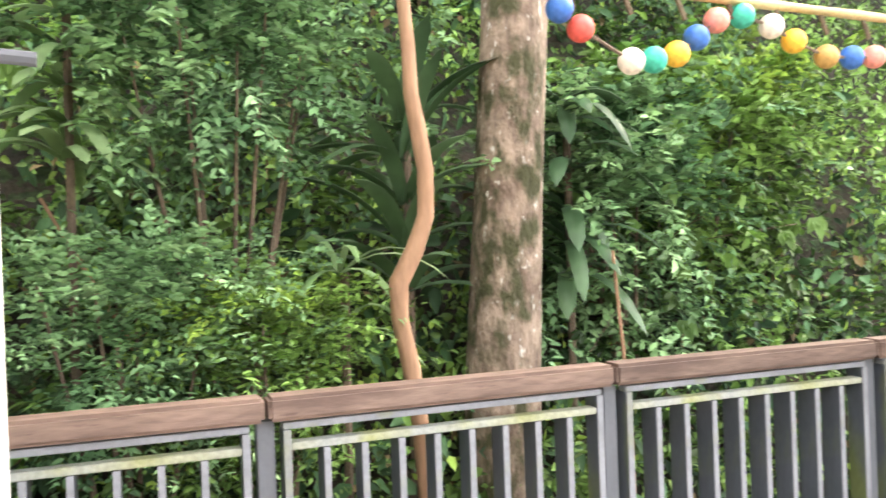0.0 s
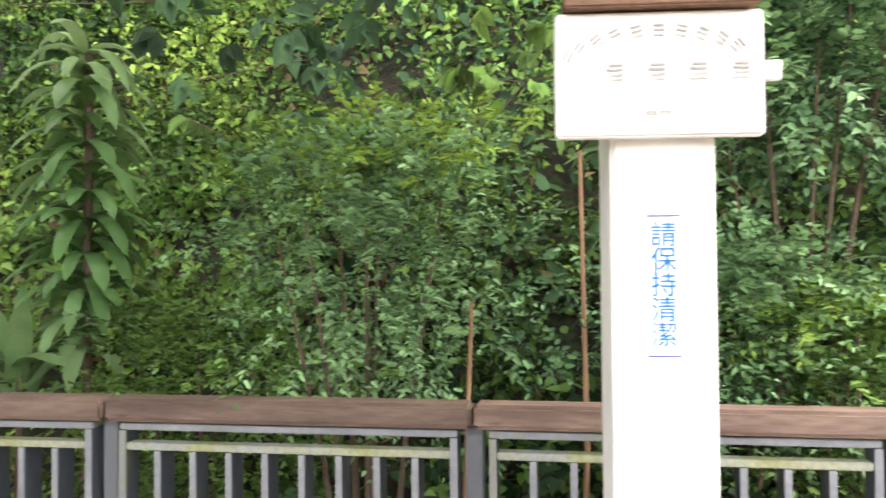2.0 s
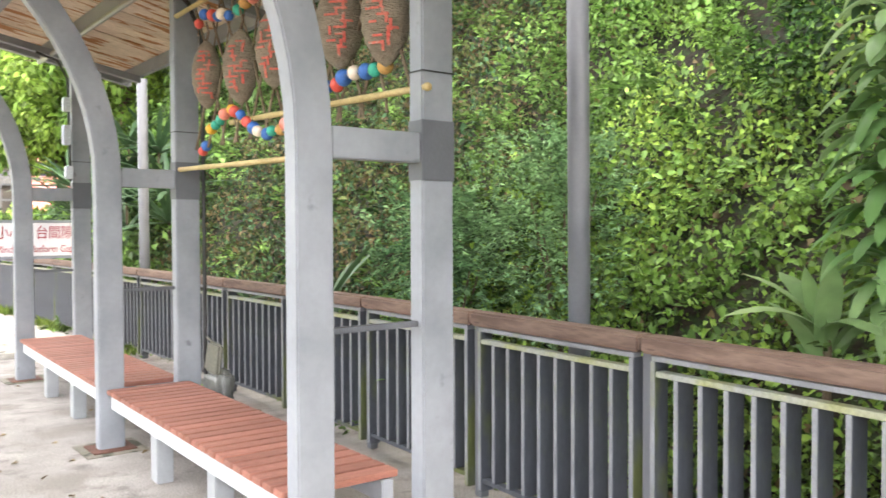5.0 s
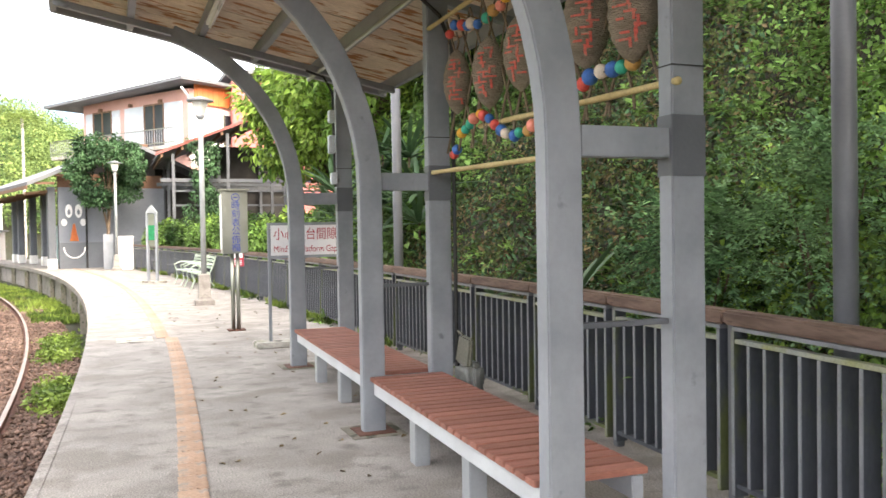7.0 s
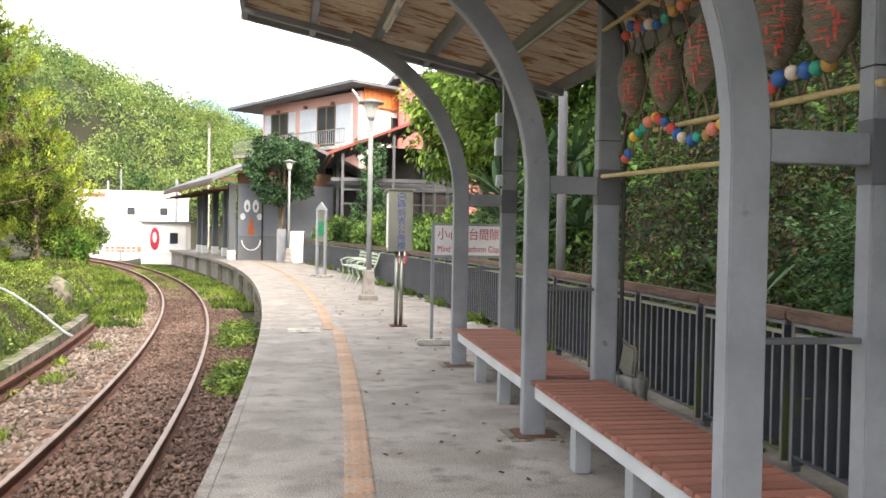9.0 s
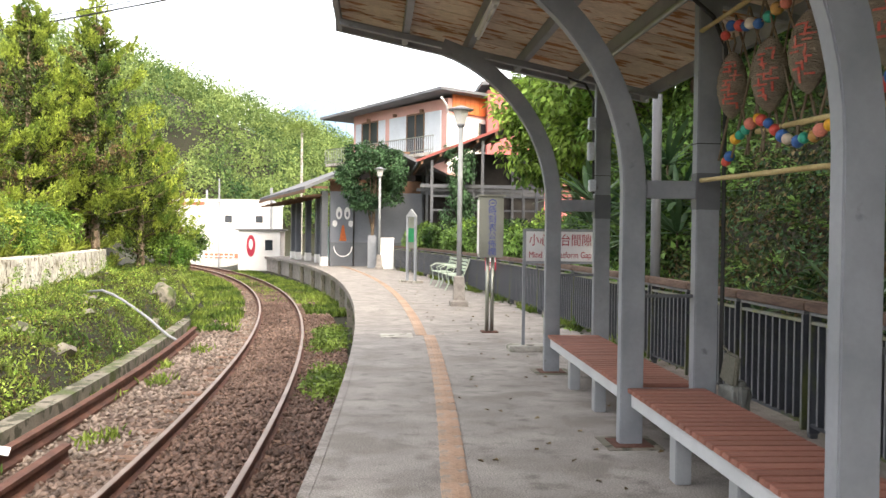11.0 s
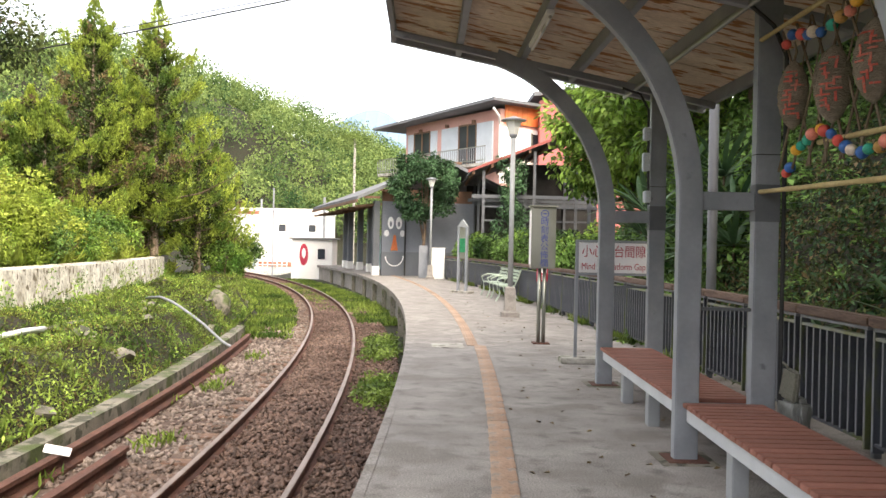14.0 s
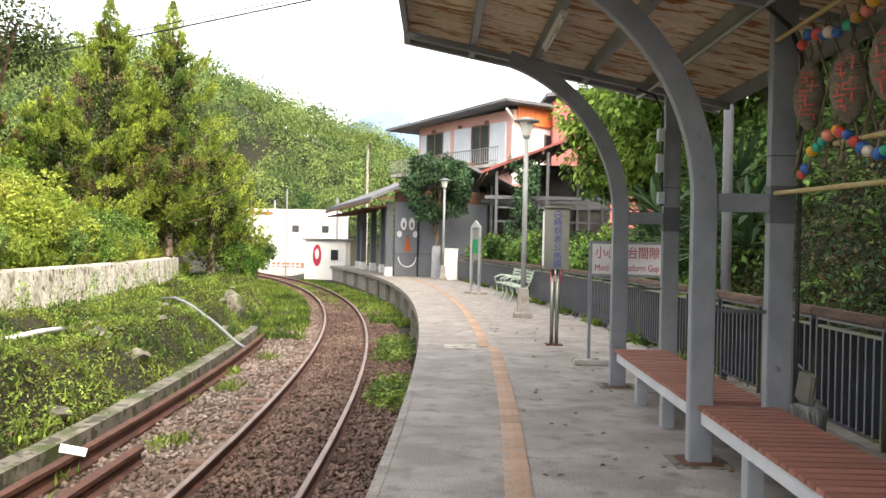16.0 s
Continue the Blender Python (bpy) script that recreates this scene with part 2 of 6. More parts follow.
# the haze of distance is mixed into the mountain's own colour
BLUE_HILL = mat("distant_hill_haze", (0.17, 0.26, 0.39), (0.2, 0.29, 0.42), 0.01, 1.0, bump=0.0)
BALL_COLOURS = [mat("ball_" + n, a, tuple(min(1, c * 1.15 + 0.02) for c in a), 12.0, 0.45, bump=0.05, spots=tuple(0.5 * c + 0.1 for c in a), spot_at=0.64) for n, a in (
    ("red", (0.62, 0.08, 0.06)), ("blue", (0.03, 0.12, 0.4)), ("green", (0.03, 0.36, 0.25)), ("yellow", (0.75, 0.4, 0.03)), ("coral", (0.7, 0.24, 0.18)), ("cream", (0.7, 0.6, 0.5)), ("ochre", (0.45, 0.26, 0.07)))]

L_HILL = leaf_mat("hill_leaves", (0.02, 0.05, 0.012), (0.22, 0.36, 0.09), 0.75, 0.6)
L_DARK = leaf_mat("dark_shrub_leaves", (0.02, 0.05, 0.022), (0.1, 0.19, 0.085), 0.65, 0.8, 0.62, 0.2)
L_BRIGHT = leaf_mat("bright_leaves", (0.08, 0.17, 0.028), (0.36, 0.5, 0.1), 0.65, 0.8)
L_STRAP = leaf_mat("strap_leaves", (0.14, 0.27, 0.09), (0.4, 0.52, 0.26), 0.5, 1.0, 0.35)
L_SHRUB = leaf_mat("feathery_shrub_leaves", (0.08, 0.17, 0.075), (0.29, 0.45, 0.21), 0.65, 0.8, 0.55)
# brownish leaves, darkened for the shade behind the benches
L_BROWN_SHADE = leaf_mat("brownish_shade_leaves", (0.03, 0.05, 0.016), (0.12, 0.14, 0.045), 0.65, 0.9, 0.7, 0.2)
L_YUCCA = leaf_mat("sword_leaves", (0.03, 0.07, 0.03), (0.1, 0.17, 0.08), 0.35, 1.0, 0.4, 0.15)
L_MOSS = leaf_mat("bank_moss", (0.06, 0.055, 0.018), (0.14, 0.16, 0.04), 0.5, 1.1, 0.8, 0.15)
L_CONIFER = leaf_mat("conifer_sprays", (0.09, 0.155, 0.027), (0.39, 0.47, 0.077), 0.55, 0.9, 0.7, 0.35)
# dark copy of the conifer leaf, with the inner shade in its colour
L_CONIFER_SHADE = leaf_mat("shaded_conifer_sprays", (0.03, 0.05, 0.012), (0.075, 0.09, 0.025), 0.4, 0.9, 0.8, 0.1)
L_YELLOW = leaf_mat("yellow_green_leaves", (0.24, 0.33, 0.05), (0.52, 0.56, 0.12), 0.5, 0.5, 0.5, 0.45)
L_BROWN = leaf_mat("dry_leaves", (0.12, 0.085, 0.042), (0.23, 0.17, 0.085), 0.5, 1.0)
L_GRASS = leaf_mat("grass_blades", (0.06, 0.11, 0.022), (0.25, 0.33, 0.065), 0.55, 0.7)
L_FAR = leaf_mat("far_forest", (0.042, 0.09, 0.032), (0.27, 0.35, 0.11), 0.18, 0.2, 0.9, 0.2)

# ---- mesh helpers ----


def part(name, bm, material, parent=None, label="", smooth=False):
    me = bpy.data.meshes.new(name)
    bm.to_mesh(me)
    bm.free()
    me.materials.append(material)
    if smooth:
        for f in me.polygons:
            f.use_smooth = True
    ob = new(name, me)
    if parent:
        ob.parent = parent
    if label:
        ob["label"] = label
    return ob


def share(name, me, parent, m):
    ob = new(name, me)
    ob.parent = parent
    ob.matrix_basis = m
    return ob


def thing(name, label, category, group="", kind="", at=None):
    ob = new(name)
    if at is not None:
        ob.matrix_basis = at
    return tagged(ob, label, category, group, kind)


def box(x0, x1, y0, y1, z0, z1, bevel=0.0, bm=None, m=None):
    b = bmesh.new()
    bmesh.ops.create_cube(b, size=1)
    bmesh.ops.scale(b, vec=(x1 - x0, y1 - y0, z1 - z0), verts=b.verts)
    bmesh.ops.translate(b, vec=((x0 + x1) / 2, (y0 + y1) / 2, (z0 + z1) / 2), verts=b.verts)
    if bevel:
        bmesh.ops.bevel(b, geom=b.edges[:], offset=bevel, segments=2, affect="EDGES", clamp_overlap=True)
    if m is not None:
        b.transform(m)
    return join(bm, b)


def join(bm, b):
    if bm is None:
        return b
    me = bpy.data.meshes.new("tmp")
    b.to_mesh(me)
    b.free()
    bm.from_mesh(me)
    bpy.data.meshes.remove(me)
    return bm


def tube(points, radius, sides=8, bm=None, radii=None, cap=True):
    """A round rod along points."""
    b = bm or bmesh.new()
    pts = [Vector(p) for p in points]
    rings = []
    for i, p in enumerate(pts):
        d = (pts[min(i + 1, len(pts) - 1)] - pts[max(i - 1, 0)]).normalized()
        s = d.cross(Vector((0, 0, 1)) if abs(d.z) < 0.9 else Vector((1, 0, 0))).normalized()
        u = s.cross(d)
        r = radii[i] if radii else radius
        rings.append([b.verts.new(p + (s * math.cos(a) + u * math.sin(a)) * r) for a in (2 * math.pi * k / sides for k in range(sides))])
    for r0, r1 in zip(rings, rings[1:]):
        for k in range(sides):
            b.faces.new((r0[k], r0[(k + 1) % sides], r1[(k + 1) % sides], r1[k]))
    if cap:
        b.faces.new(rings[0][::-1])
        b.faces.new(rings[-1])
    bmesh.ops.recalc_face_normals(b, faces=b.faces)
    return b


def lathe(profile, sides=24, bm=None, at=(0, 0, 0)):
    b = bm or bmesh.new()
    rings = [[b.verts.new((at[0] + r * math.cos(a), at[1] + r * math.sin(a), at[2] + z)) for a in (2 * math.pi * k / sides for k in range(sides))] for r, z in profile]
    for r0, r1 in zip(rings, rings[1:]):
        for k in range(sides):
            b.faces.new((r0[k], r0[(k + 1) % sides], r1[(k + 1) % sides], r1[k]))
    b.faces.new(rings[0][::-1])
    b.faces.new(rings[-1])
    return b


def ribbon(left, right, bm=None):
    """A strip of quads between two lines."""
    b = bm or bmesh.new()
    vl, vr = [b.verts.new(p) for p in left], [b.verts.new(p) for p in right]
    for i in range(len(vl) - 1):
        b.faces.new((vl[i], vl[i + 1], vr[i + 1], vr[i]))
    return b


def sweep(line, section):
    """A closed section (across, up) carried along line, whose items are (point, across vector)."""
    b = bmesh.new()
    rings = [[b.verts.new(Vector(p) + n * a + Vector((0, 0, u))) for a, u in section] for p, n in line]
    k = len(section)
    for r0, r1 in zip(rings, rings[1:]):
        for i in range(k):
            b.faces.new((r0[i], r0[(i + 1) % k], r1[(i + 1) % k], r1[i]))
    b.faces.new(rings[0][::-1])
    b.faces.new(rings[-1])
    bmesh.ops.recalc_face_normals(b, faces=b.faces)
    return b


def mesh_from(name, verts, faces_n, loops, material, parent=None):
    """A mesh of equal faces of faces_n corners from numpy arrays."""
    me = bpy.data.meshes.new(name)
    nf = len(loops) // faces_n
    me.vertices.add(len(verts))
    me.vertices.foreach_set("co", np.ascontiguousarray(verts, dtype=np.float32).ravel())
    me.loops.add(len(loops))
    me.loops.foreach_set("vertex_index", np.ascontiguousarray(loops, dtype=np.int32))
    me.polygons.add(nf)
    me.polygons.foreach_set("loop_start", np.arange(nf, dtype=np.int32) * faces_n)
    me.update(calc_edges=True)
    me.materials.append(material)
    ob = new(name, me)
    if parent:
        ob.parent = parent
    return ob


def unit(v):
    return v / np.maximum(np.linalg.norm(v, axis=1, keepdims=True), 1e-9)


def leaf_arrays(P, D, N, L, W, droop=0.2, fold=0.18):
    """Folded lance-shaped leaves, four corners each."""
    D = unit(D)
    V = unit(np.cross(N, D))
    N = np.cross(D, V)
    L, W = np.broadcast_to(L, len(P))[:, None], np.broadcast_to(W, len(P))[:, None]
    mid = P + D * L * 0.45
    v = np.stack((P, mid + V * W / 2 + N * W * fold, P + D * L - N * L * droop, mid - V * W / 2 + N * W * fold), axis=1)
    return v.reshape(-1, 3)


def leaves(name, P, D, N, L, W, material, parent=None, droop=0.2):
    v = leaf_arrays(P, D, N, L, W, droop)
    base = np.arange(len(P))[:, None] * 4
    loops = (base + np.array([[0, 1, 2, 0, 2, 3]])).ravel()
    return mesh_from(name, v, 3, loops, material, parent)


def oval_leaves(name, P, D, N, L, W, material, parent=None, droop=0.2):
    """Egg-shaped leaves folded along the middle, six corners each."""
    D = unit(D)
    V = unit(np.cross(N, D))
    N = np.cross(D, V)
    L, W = np.broadcast_to(L, len(P))[:, None], np.broadcast_to(W, len(P))[:, None]
    at = lambda f, w, up: P + D * L * f + V * W * w + N * (W * up - L * droop * f * f)
    v = np.stack((at(0, 0, 0), at(0.28, 0.46, 0.16), at(0.68, 0.36, 0.13), at(1, 0, 0), at(0.68, -0.36, 0.13), at(0.28, -0.46, 0.16)), axis=1).reshape(-1, 3)
    loops = (np.arange(len(P))[:, None] * 6 + np.array([[0, 1, 2, 3, 0, 3, 4, 5]])).ravel()
    return mesh_from(name, v, 4, loops, material, parent)


rng = np.random.default_rng(7)


def rand_dirs(n):
    return unit(rng.normal(size=(n, 3)))


def blob_points(centres, radii, per, flat=1.0):
    """Points crowded near the skins of many small balls."""
    c, r = np.repeat(np.asarray(centres, float), per, axis=0), np.repeat(np.asarray(radii, float), per)
    d = rand_dirs(len(c))
    q = d * (r * rng.uniform(0.45, 1.05, len(c)))[:, None]
    q[:, 2] *= flat
    return c + q, d


# ---- plan: the platform and the track lie on two arcs ----
PC, PR = (-12.0, -150.54), 150.0
TC, TR = (-10.0, -123.53), 122.0


def plat(x, off, z=0.0):
    """The point of the platform at x, off metres behind its edge."""
    u = (x - PC[0]) / PR
    return Vector((x, PC[1] + math.sqrt(1 - u * u) * PR + off, z))


def track(s, off, z=0.0):
    """The point s metres along the track (towards -x), off metres to the platform's side of its near rail."""
    a = s / TR
    return Vector((TC[0] - (TR + off) * math.sin(a), TC[1] + (TR + off) * math.cos(a), z))


def track_normal(s):
    return Vector((-math.sin(s / TR), math.cos(s / TR), 0))


def fence_y(x):
    x = np.asarray(x, float)
    out = np.interp(x, [-24, -18, -10, -6, -2, 1, 3], [0.0, 0.1, 0.2, 0.24, 0.18, 0.14, 0.19])  # the fence stands a little further out along the shelter
    return PC[1] + np.sqrt(PR * PR - (x - PC[0]) ** 2) + 3.44 + out


def smooth(a, b, v):
    t = np.clip((v - a) / (b - a), 0, 1)
    return t * t * (3 - 2 * t)


def ground_z(x, y):
    """The height of the ground: track bed, bank and old terrace to one side, wooded slope to the other, hills beyond."""
    x, y = np.asarray(x, float), np.asarray(y, float)
    d = np.hypot(x - TC[0], y - TC[1]) - TR
    e = y - fence_y(np.clip(x, -100, 60))
    bed = -0.98 + 0 * x
    u = np.clip(-3.0 - d, 0, 3.4)
    lumps = 0.22 * np.sin(x * 1.7 + np.sin(y * 2.3)) * np.sin(y * 2.1 + 0.6 * x) + 0.07 * np.sin(x * 4.1 + y * 1.3)
    bank = -0.74 + 0.58 * smooth(0, 0.8, u) + 0.05 * u + lumps * smooth(0, 0.8, u) * smooth(3.4, 2.8, u)
    left = np.where(d < -6.95, 0.8 + 0.04 * np.clip(-6.95 - d, 0, 10), bank)
    z = np.where(d < -3.0, left, bed)
    slope = 1.35 * np.clip(e - 0.45, 0, 5) + 0.7 * np.clip(e - 5.45, 0, 25) - 0.35
    low = np.minimum(slope, 0.5 + 0.06 * np.clip(e, 0, 40))
    k = smooth(-18, -27, x)
    right = slope * (1 - k) + low * k
    near = smooth(-76, -62, x)
    z = np.where(e > 0.3, right * near + bed * (1 - near), z)
    # distant wooded ridges
    crest = np.interp(y, [-300, -85, -60, -41, -17, -9, 10, 80], [34, 33, 34, 30, 20, 16, 11, 11])
    flat = smooth(-42, -24, y) * smooth(18, 6, y)
    far = (smooth(-99, -165, x) * flat + smooth(-66, -160, x) * (1 - flat)) * crest
    side = smooth(-24, -95, y) * 24
    return z + np.maximum(far, np.where(e > 0.3, 0, side))

# ---- ground, platform, track ----


def axis(fine0, fine1, step, lo, hi, grow=1.18):
    v = list(np.arange(fine0, fine1 + 1e-6, step))
    s = step
    while v[-1] < hi:
        s *= grow
        v.append(v[-1] + s)
    s = step
    while v[0] > lo:
        s *= grow
        v.insert(0, v[0] - s)
    return np.array(v)


gx, gy = axis(-34, 5, 0.5, -900, 500), axis(-14, 9, 0.3, -700, 500)
GX, GY = np.meshgrid(gx, gy, indexing="ij")
GZ = ground_z(GX, GY)
ny = len(gy)
ii, jj = np.meshgrid(np.arange(len(gx) - 1), np.arange(ny - 1), indexing="ij")
q0 = (ii * ny + jj).ravel()
ground = mesh_from("ground", np.stack((GX, GY, GZ), -1).reshape(-1, 3), 4, np.stack((q0, q0 + ny, q0 + ny + 1, q0 + 1), 1).ravel(), EARTH)
tagged(ground, "earth ground with a wooded slope and a grassy bank", "ground", kind="structure")

S = np.arange(-14, 62, 0.5)
bed = part("track_bed", sweep([(track(s, 0), track_normal(s)) for s in S], [(-3.0, -1.05), (0.92, -1.05), (0.92, -0.955), (0.3, -0.93), (-1.6, -0.93), (-2.4, -0.925), (-3.0, -0.96)]), BALLAST_BED)
tagged(bed, "bed of brown crushed-stone ballast", "track bed", kind="structure")

PX = np.arange(6.0, -58.01, -0.8)


def plat_line(off0, xs=PX):
    out = []
    for x in xs:
        u = (x - PC[0]) / PR
        n = Vector((u, math.sqrt(1 - u * u), 0))
        out.append((plat(x, 0) + n * off0, n))
    return out


platform = part("platform", sweep(plat_line(0), [(0.12, -1.1), (4.0, -1.1), (4.0, 0.0), (0.0, 0.0), (0.0, -0.16), (0.12, -0.16)]), CONCRETE)
tagged(platform, "long curved grey concrete station platform with stained surface", "platform", kind="structure")
kerb = part("platform_edge", sweep(plat_line(0), [(-0.02, -0.15), (0.05, -0.15), (0.05, 0.004), (-0.02, 0.004)]), CONCRETE)
tagged(kerb, "worn concrete edge strip along the platform", "platform edge", kind="structure")
for i in range(14):
    x = 2.0 - i * 4.2
    pier = part("platform_pier", box(-0.25, 0.25, -0.02, 0.15, -1.1, -0.16, 0.01), CONCRETE_MOSS)
    pier.matrix_basis = Matrix.Translation(plat(x, 0))
    tagged(pier, "short concrete pier under the platform edge", "platform pier", "platform piers", "structure")

# rails: foot, web and head in one profile
for off, z in ((0.035, -0.77), (-1.102, -0.77)):
    line = [(track(s, off), track_normal(s)) for s in np.arange(-14, 62, 1.0)]
    rail = thing("rail", "rusty running rail with a shiny worn head", "rail", "running rails", "structure")
    part("rail_body", sweep(line, [(-0.065, z - 0.15), (0.065, z - 0.15), (0.065, z - 0.135), (0.012, z - 0.115), (0.012, z - 0.04), (0.034, z - 0.032), (0.034, z - 0.006), (-0.034, z - 0.006), (-0.034, z - 0.032), (-0.012, z - 0.04), (-0.012, z - 0.115), (-0.065, z - 0.135)]), RUST, rail)
    part("rail_head", sweep(line, [(-0.033, z - 0.008), (0.033, z - 0.008), (0.026, z), (-0.026, z)]), RAIL_TOP, rail, "polished steel head")
# old rails laid along the ditch
for off, s0, s1, z in ((-2.48, -14, 11.4, -0.71), (-1.97, -14, -0.39, -0.74)):
    line = [(track(s, off), track_normal(s)) for s in np.arange(s0, s1, 0.8)]
    old = part("old_rail", sweep(line, [(-0.08, z - 0.2), (0.08, z - 0.2), (0.08, z - 0.17), (0.018, z - 0.14), (0.018, z - 0.06), (0.05, z - 0.045), (0.05, z), (-0.05, z), (-0.05, z - 0.045), (-0.018, z - 0.06), (-0.018, z - 0.14), (-0.08, z - 0.17)]), RUST)
    tagged(old, "rust-brown disused rail lying beside the drain", "rail", "old rails")
curb = part("drain_wall", sweep([(track(s, -2.75), track_normal(s)) for s in np.arange(-14, 13, 0.8)], [(-0.22, -1.1), (0.0, -1.1), (0.0, -0.68), (-0.22, -0.66)]), CONCRETE_MOSS)
tagged(curb, "low mossy concrete wall of the drain beside the track", "drain wall", kind="structure")
wall = part("retaining_wall", sweep([(track(s, -6.5), track_normal(s)) for s in np.arange(-6, 24, 0.8)], [(-0.25, -0.4), (0.1, -0.4), (0.02, 0.86), (-0.25, 0.9)]), WALL_STAINED)
tagged(wall, "old stained white concrete retaining wall above the bank", "retaining wall", kind="structure")

sleeper_me = None
for i in range(118):
    s = -14 + i * 0.62
    m = Matrix.Translation(track(s, -0.53)) @ Matrix.Rotation(s / TR, 4, "Z")
    if sleeper_me is None:
        first = part("sleeper", box(-0.11, 0.11, -1.05, 1.05, -1.05, -0.905, 0.012), SLEEPER)
        sleeper_me, sl = first.data, first
    else:
        sl = new("sleeper", sleeper_me)
    sl.matrix_basis = m
    tagged(sl, "weathered brown timber railway sleeper", "sleeper", "railway sleepers")

# ballast stones
def stones(name, s0, s1, o0, o1, n, size, z, material, label):
    s, o = s0 + (s1 - s0) * rng.random(n) ** 1.3, rng.uniform(o0, o1, n)
    a = s / TR
    P = np.stack((TC[0] - (TR + o) * np.sin(a), TC[1] + (TR + o) * np.cos(a), z + rng.uniform(-0.02, 0.03, n)), 1)
    base = np.array([(1, 0, 0), (-1, 0, 0), (0, 1, 0), (0, -1, 0), (0, 0, 1), (0, 0, -1)], float)
    v = base[None] * rng.uniform(0.55, 1.2, (n, 6, 1)) + rng.normal(0, 0.22, (n, 6, 3))
    ang = rng.uniform(0, 6.28, n)
    c, sn = np.cos(ang)[:, None], np.sin(ang)[:, None]
    v = np.stack((v[..., 0] * c - v[..., 1] * sn, v[..., 0] * sn + v[..., 1] * c, v[..., 2] * 0.75), -1)
    v = v * (size * rng.uniform(0.5, 1.3, n))[:, None, None] + P[:, None]
    tri = np.array([(0, 2, 4), (2, 1, 4), (1, 3, 4), (3, 0, 4), (2, 0, 5), (1, 2, 5), (3, 1, 5), (0, 3, 5)]).ravel()
    ob = mesh_from(name, v.reshape(-1, 3), 3, (np.arange(n)[:, None] * 6 + tri[None]).ravel(), material)
    tagged(ob, label, "ballast", kind="stuff")


stones("ballast_stones", -8, 26, -1.0, -0.06, 15000, 0.042, -0.9, STONE_BROWN, "rusty brown ballast stones between the rails")
stones("ballast_stones", -8, 26, -2.4, -1.2, 9000, 0.048, -0.93, STONE, "grey ballast stones beside the track")
stones("ballast_stones", -8, 26, 0.1, 0.95, 12500, 0.04, -0.905, STONE_BROWN, "brown ballast stones along the platform wall")
stones("ballast_stones", 26, 60, -2.4, 0.8, 7000, 0.06, -0.94, STONE_BROWN, "brown ballast stones further along the track")

# tactile strip: one paver per 0.3 m
strip = thing("tactile_paving", "faded orange tactile warning strip along the platform", "tactile paving", kind="structure")
pav = box(-0.148, 0.148, -0.085, 0.085, 0.0, 0.006)
for k in range(4):
    box(-0.14, 0.14, -0.07 + k * 0.042, -0.052 + k * 0.042, 0.006, 0.010, 0, pav)
paver = part("paver", pav, TACTILE, strip)
x, first = 4.5, True
while x > -45:
    off = 0.9 + 0.028 * (-5.5 - x) if x > -13.1 else 0.86 + 0.0185 * (-5.5 - x)
    u = (x - PC[0]) / PR
    m = Matrix.Translation(plat(x, off, 0.002)) @ Matrix.Rotation(-math.asin(u), 4, "Z")
    if first:
        paver.matrix_basis, first = m, False
    else:
        share("paver", paver.data, strip, m)
    x -= 0.3
cover = part("drain_cover", box(-0.3, 0.3, -0.24, 0.24, 0.001, 0.007, 0.003), CONCRETE_OLD)
cover.matrix_basis = Matrix.Translation(plat(-13.0, 0.62))
tagged(cover, "square concrete cover set in the platform", "cover")

# ---- fence along the back of the platform ----
PANEL = 1.243


def fence_panel():
    f = new("panel")
    h = PANEL / 2
    part("handrail", box(-h + 0.004, h - 0.004, -0.055, 0.06, 0.97, 1.047, 0.012), HANDRAIL, f, "weathered brown timber handrail")
    part("top_rail", box(-h + 0.05, h - 0.05, -0.03, 0.02, 0.94, 0.962, 0.003), FENCE_LIT, f, "rail in the pale lit-edge colour")
    part("middle_rail", box(-h + 0.075, h - 0.075, -0.032, 0.022, 0.874, 0.898, 0.003), FENCE_RAIL, f, "rail green with algae")
    part("bottom_rail", box(-h + 0.075, h - 0.075, -0.025, 0.02, 0.1, 0.125, 0.003), FENCE_PAINT, f)
    # thin pale strips on stiles and balusters stand for light on their fronts
    for sx in (-h + 0.062, h - 0.062):
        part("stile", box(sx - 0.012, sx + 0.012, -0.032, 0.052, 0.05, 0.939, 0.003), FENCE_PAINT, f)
        part("stile_edge", box(sx - 0.0115, sx + 0.0115, -0.036, -0.0325, 0.06, 0.939), FENCE_LIT, f, "pale front edge coloured as if lit by the sky")
    part("post", box(-h - 0.028, -h + 0.028, 0.0, 0.06, 0.0, 0.968, 0.004), STEEL_DARK, f)
    bar = None
    for k in range(8):
        bx = -h + 0.062 + (PANEL - 0.124) * (k + 1) / 9
        if bar is None:
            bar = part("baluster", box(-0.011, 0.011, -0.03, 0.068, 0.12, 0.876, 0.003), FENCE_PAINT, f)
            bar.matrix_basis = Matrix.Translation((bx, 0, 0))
            edge = part("baluster_edge", box(-0.0105, 0.0105, -0.034, -0.0305, 0.13, 0.872), FENCE_LIT, f, "pale front edge coloured as if lit by the sky")
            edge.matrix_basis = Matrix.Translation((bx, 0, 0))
        else:
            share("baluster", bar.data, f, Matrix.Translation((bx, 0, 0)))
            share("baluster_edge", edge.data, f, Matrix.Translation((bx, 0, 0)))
    return f


fence = thing("platform_fence", "long grey steel fence with a weathered timber handrail", "fence")
panel = fence_panel()
panel.parent = fence
seam = 4.553
